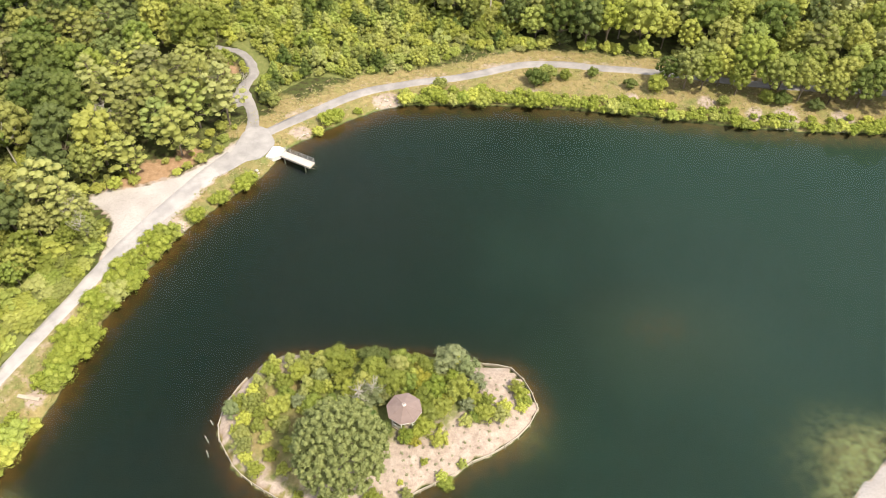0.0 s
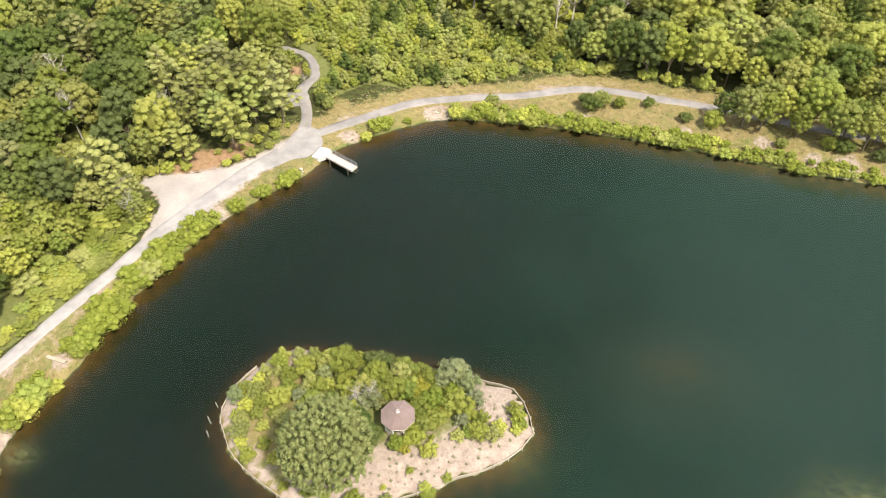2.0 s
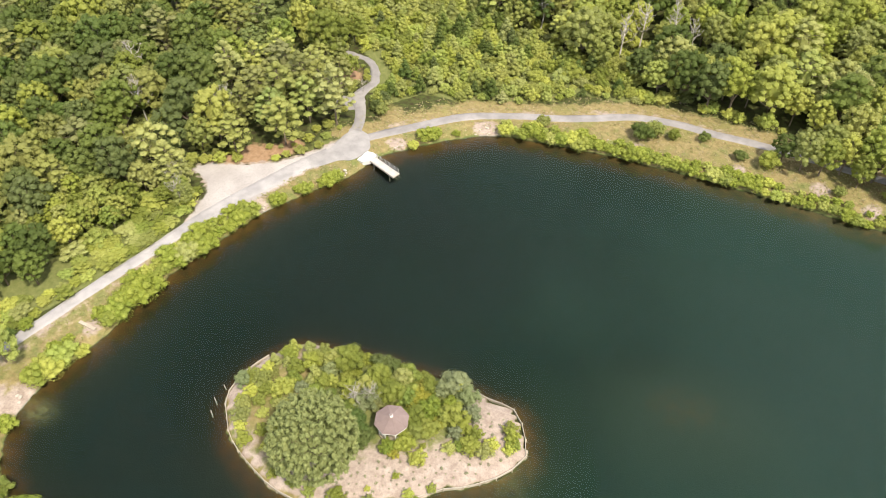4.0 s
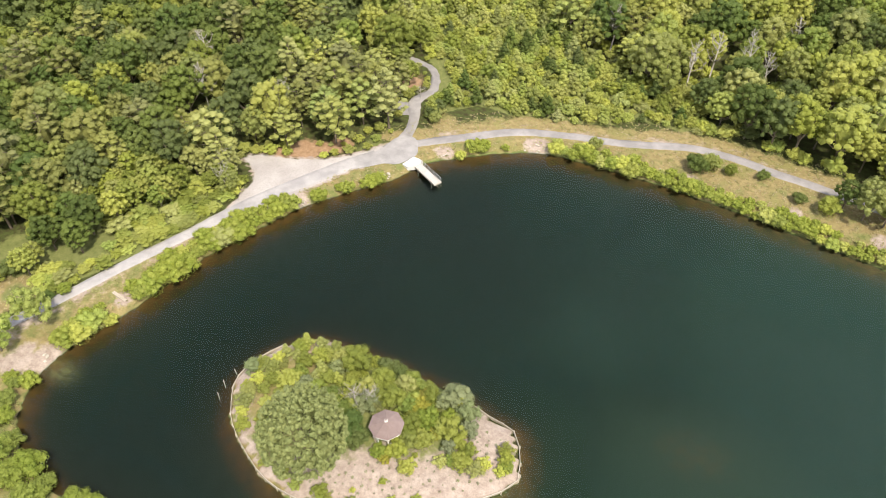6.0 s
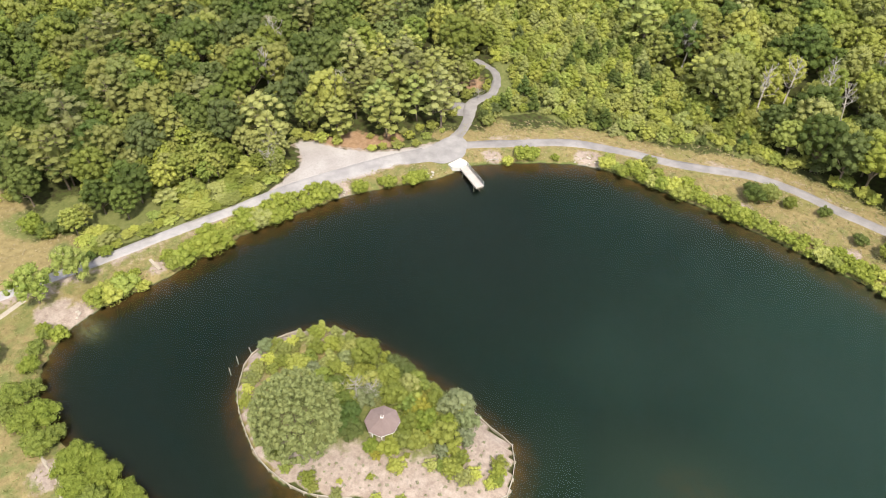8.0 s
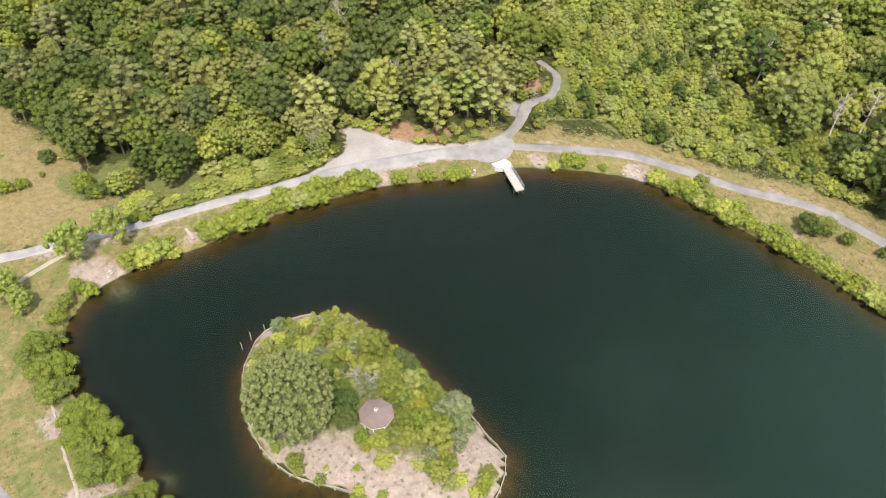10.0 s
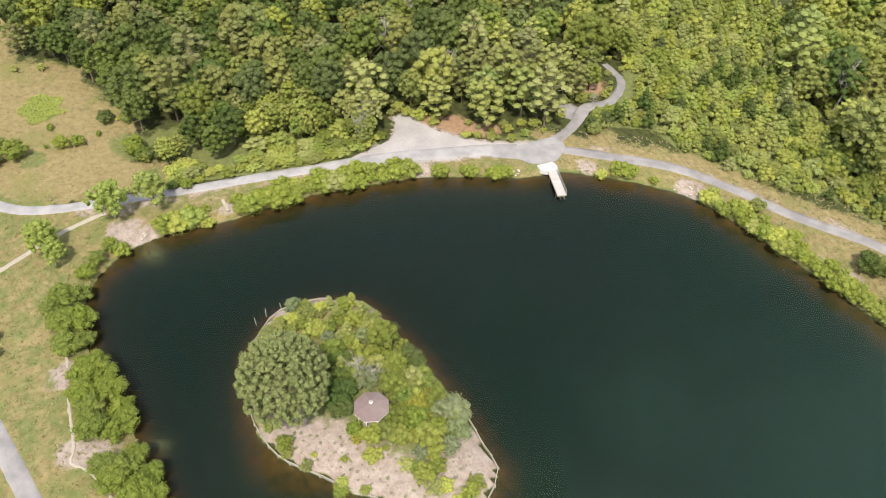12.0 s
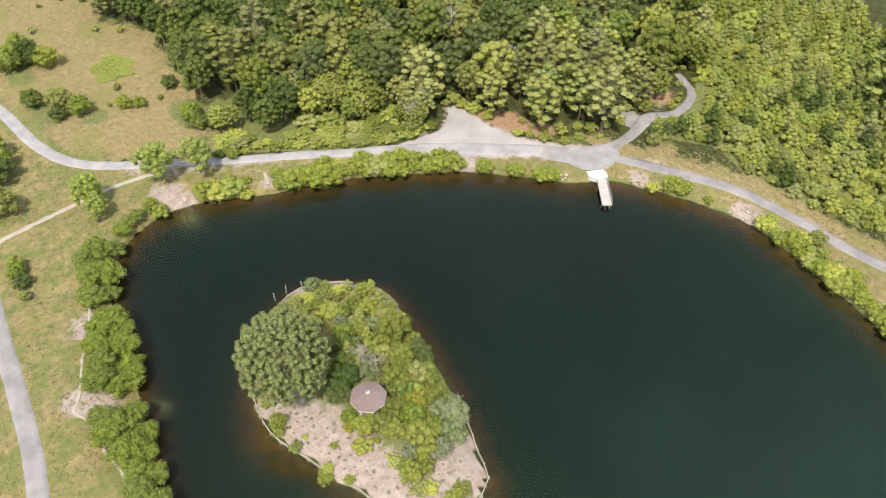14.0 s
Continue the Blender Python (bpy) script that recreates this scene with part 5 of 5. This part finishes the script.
# single trees by the lane and in the meadow
WILLOW = [oak_pattern(230 + i, 7.5, 3.4, 2600, 0.24, 40, L_FEATHER, "lane_tree", (0.13, 0.24)) for i in range(2)]
plants("lane_tree", WILLOW, [(-69.8, 40.2, 1.15), (-69.0, 47.5, 1.05), (-68.2, 27.6, 0.95), (-64.2, 28.4, 0.7)], "young feathery green tree beside the lane", "tree", "lane trees", ("trunk", "crown"))
plants("meadow_bush", GREEN, [(-91, 13.2, 1.1), (-87, 14.2, 1.0), (-83, 13.6, 1.1), (-73, 13.2, 1.15), (-123.7, 19.6, 1.2), (-124, 24, 1.2), (-121, 27, 1.0), (-128, 22, 1.1), (-106, 22.3, 0.8), (-103.3, 27.2, 0.9), (-99.4, 30.6, 0.85), (-99, 26.4, 0.6), (-97.4, 39, 0.6), (-96.4, 42, 0.5), (-100.7, 49.2, 0.6), (-98.5, 53, 0.55), (-106, 56, 0.8), (-82.7, 53.6, 0.75), (-83.4, 51, 0.5), (-56, 14, 0.55), (-53, 14.5, 0.5), (-58, 14, 0.5), (-87.5, 50.5, 0.8), (-84, 51, 0.6), (-50, 14.5, 0.35), (-70.4, 54.5, 0.45), (-72.0, 52.0, 0.35)], "rounded green bush in the grass", "bush", "meadow bushes")
plants("bank_tree", DEEP_OAKS[:1] + OAKS[1:4] + OLIVE_OAKS[4:], [(48.5, 138, 0.62), (56, 136.3, 0.7), (63, 134.6, 0.72), (70, 133.8, 0.8), (76, 132.6, 0.85), (82, 131.2, 0.8), (88, 130.4, 0.9), (94.5, 130, 0.95), (52.3, 136.6, 0.9), (66.2, 137.5, 0.95), (60, 138, 0.8), (84.8, 134.5, 0.95), (73, 136.5, 0.85), (92, 133, 0.85), (79, 138, 0.9), (57, 140.5, 0.7), (88, 137, 0.9), (98, 133.5, 0.9)], "broadleaf tree on the far bank", "tree", "bank trees", ("trunk", "crown"))
plants("bank_bush", GREEN[::2], [(46.1, 135.9, 0.8), (40.7, 137, 0.5), (26.8, 140.4, 0.5), (20.3, 138.4, 0.85), (22.5, 140.0, 0.8), (71.9, 131.4, 0.65), (69.1, 132.2, 0.6), (78.5, 129.6, 0.55), (59.7, 131.2, 0.45), (33, 141.5, 0.45), (-0.9, 136.6, 0.55), (-37.6, 130.6, 0.62), (-36.2, 129.4, 0.55), (-37.6, 133.4, 0.66), (-38.6, 136.6, 0.6), (66.5, 52.0, 0.4), (64.5, 48.6, 0.35)], "rounded dark green bush on the grassy bank", "bush", "bank bushes")

# small bushes dotted over the dry field
for x, y in scatter(rng, (-160, -85, 10, 56), 5.0, 400, lambda x, y: inside(x, y, FIELD) & (away(x, y, ROAD) > 4) & (np.hypot(x + 114.4, y - 39.5) > 8))[:24]:
    plant("field_bush", SMALLS[rng.integers(2)], x, y, rng.uniform(0.25, 0.75), "small green bush dotted in the dry field", "bush", "field bushes", ("stem", "foliage"))

# bare dead trees
for i, (x, y, tall) in enumerate([(-82, 108, 14), (-10.5, 175, 14), (10.9, 166.5, 14.5), (14.8, 172.5, 13.5), (23.4, 175, 15), (27.5, 172, 11), (-63.6, 91.8, 8), (-70, 163, 15), (-62.4, 88.6, 7), (32, 190, 13), (-43.6, 136.4, 3.4), (-12.2, 56.4, 6.2), (-9.6, 57.6, 5.2), (-92, 120, 13.5), (-66, 112, 12)]):
    v, f = dead_pattern(300 + i, tall, min(3.8, 1.4 + tall * 0.2))
    ob = new("dead_tree", mesh_of("dead_tree", v, f, M_DEADWOOD, True))
    ob.matrix_basis = pose(x, y, gz(x, y), random.uniform(-4, 4), random.uniform(-4, 4), random.uniform(0, 360))
    tagged(ob, "bare bleached dead tree among green crowns" if tall > 7 else "small bare bleached dead shrub with tangled branches", "dead tree", "dead trees")

# stones at the edge
stone_bm = bmesh.new()
bmesh.ops.create_icosphere(stone_bm, subdivisions=2, radius=0.5)
for v in stone_bm.verts:
    v.co *= 1 + 0.28 * noise.noise(v.co * 2.3)
    v.co.z *= 0.6
STONE = bpy.data.meshes.new("stone")
stone_bm.to_mesh(STONE)
stone_bm.free()
STONE.materials.append(M_STONE)
for cx, cy, n, spread in ((-13.0, 130.4, 14, 3.0), (-47.2, 93.4, 8, 1.6), (-36.5, 108.2, 6, 1.2), (8, 134, 5, 1.2), (19.5, 134.5, 5, 1.6), (72, 126.5, 8, 3), (14, 135.5, 2, 0.5), (-61.2, 43, 5, 1.6), (86, 125, 5, 2)):
    for k in range(n):
        x, y = cx + rng.normal(0, spread * 0.6), cy + rng.normal(0, spread * 0.35)
        if gz(x, y) < 0.05:
            continue
        s = rng.uniform(0.3, 0.9)
        st = new("stone", STONE)
        st.matrix_basis = pose(x, y, max(gz(x, y), -0.2) + 0.08 * s, rng.uniform(-15, 15), rng.uniform(-15, 15), rng.uniform(0, 360)) @ Matrix.Diagonal((s, s * rng.uniform(0.7, 1.2), s, 1))
        tagged(st, "pale rounded stone at the waterline", "stone", "shore stones")

# driftwood by the landing
v, f = tubes([[((0, 0, 0.1), 0.09), ((1.1, 0.2, 0.16), 0.08), ((2.2, -0.1, 0.22), 0.04)], [((1.1, 0.2, 0.16), 0.05), ((1.6, 0.9, 0.35), 0.02)], [((1.6, 0.05, 0.18), 0.04), ((2.3, 0.7, 0.5), 0.02)]], 6)
log = new("driftwood", mesh_of("driftwood", v, f, M_DEADWOOD, True))
log.matrix_basis = pose(-29.6, 119.4, gz(-29.6, 119.4), 0, 0, 40)
tagged(log, "bleached driftwood branch on the bank by the dock", "driftwood")

WEED = leaves_on(np.random.default_rng(3), [((0, 0, 0.1), (0.22, 0.22, 0.14))], 24, 0.13, mass=0)
# low weeds over the island's sand
weeds = scatter(rng, (-12, 14, 41, 62), 0.9, 1500, lambda x, y: inside(x, y, ISLAND) & (away(x, y, ISLAND, True) > 1.2) & ((y - 0.55 * x < 53) | (x > 4)))
joined("sand_weeds", [(WEED, x, y, rng.uniform(0.4, 1.2)) for x, y in weeds[:140]], L_GREY, "low sparse weeds on pale sand", "weeds")

# concrete ramp
ramp_ob = new("boat_ramp", box_mesh("boat_ramp", (3.3, 0.6, 0.2), M_SANDTRAIL, 0.03))
ramp_fall = gz(-63.0, 58.1) - gz(-59.7, 57.7)
ramp_ob.matrix_basis = pose(-61.35, 57.9, 0.5 * (gz(-63.0, 58.1) + gz(-59.7, 57.7)) + 0.12, 0, math.degrees(math.atan2(ramp_fall, 3.4)), -7)
tagged(ramp_ob, "narrow pale concrete slab sloping to the water", "ramp", kind="structure")

# grass tufts over the meadow, the field and the banks
def grassy(x, y):
    ok = (inside(x, y, FIELD) | inside(x, y, MEADOW) | inside(x, y, EASTBANK) | ((away(x, y, EAST_PATH) < 8) & (y > 118))) & ~inside(x, y, SHORE)
    return ok & (away(x, y, ROAD) > 1.6) & (away(x, y, EAST_PATH) > 1.6) & (away(x, y, WEST_PATH) > 1.6) & (away(x, y, TRAIL) > 0.8) & (away(x, y, FOOTWAY) > 0.5) & ~inside(x, y, LOT) & ~inside(x, y, PLAZA) & (np.hypot(x + 64, y - 41.5) > 7)


def tufts(name, count, ok, material, low, high, label, across=(-165, 110), along=(0, 152)):
    """Leaning blades, four to a tuft, lit like the turf they grow from."""
    x, y = rng.uniform(*across, count * 5), rng.uniform(*along, count * 5)
    keep = ok(x, y)
    x, y = x[keep][:count], y[keep][:count]
    z = ground_height(x, y)
    blades = []
    for k in range(4):
        a = rng.uniform(0, 6.283, len(x))
        h, w = rng.uniform(low, high, len(x)), rng.uniform(0.06, 0.16, len(x))
        ca, sa = np.cos(a), np.sin(a)
        lean = rng.uniform(0.15, 0.5, len(x))
        blades.append(np.stack([np.column_stack([x - ca * w, y - sa * w, z - 0.03]), np.column_stack([x + ca * w, y + sa * w, z - 0.03]), np.column_stack([x - sa * lean, y + ca * lean, z + h])], 1).reshape(-1, 3))
    v = np.concatenate(blades)
    n = np.tile((0.0, 0.0, 1.0), (len(v), 1)) + rng.normal(0, 0.2, v.shape)
    tagged(new(name, mesh_of(name, v, np.arange(len(v)).reshape(-1, 3), material, normals=n / np.linalg.norm(n, axis=1)[:, None])), label, "grass", kind="stuff")


def parched(x, y):
    return grassy(x, y) & (inside(x, y, FIELD) | (y > 100)) & (np.hypot(x + 114.4, y - 39.5) > 6.5)


tufts("dry_grass", 7000, parched, L_STRAW, 0.06, 0.2, "long straw-coloured dry grass")
tufts("grass", 9000, lambda x, y: grassy(x, y) & ~inside(x, y, FIELD), L_GRASS, 0.07, 0.26, "uneven green and yellow meadow grass")
tufts("lush_grass", 1500, lambda x, y: np.hypot(x + 114.4, (y - 39.5) / 0.8) + 1.2 * np.sin(x * 1.1) * np.sin(y * 0.9) < 5.6, L_LIME, 0.10, 0.32, "oval patch of lush yellow-green grass in the dry field", (-122, -107), (32, 47))
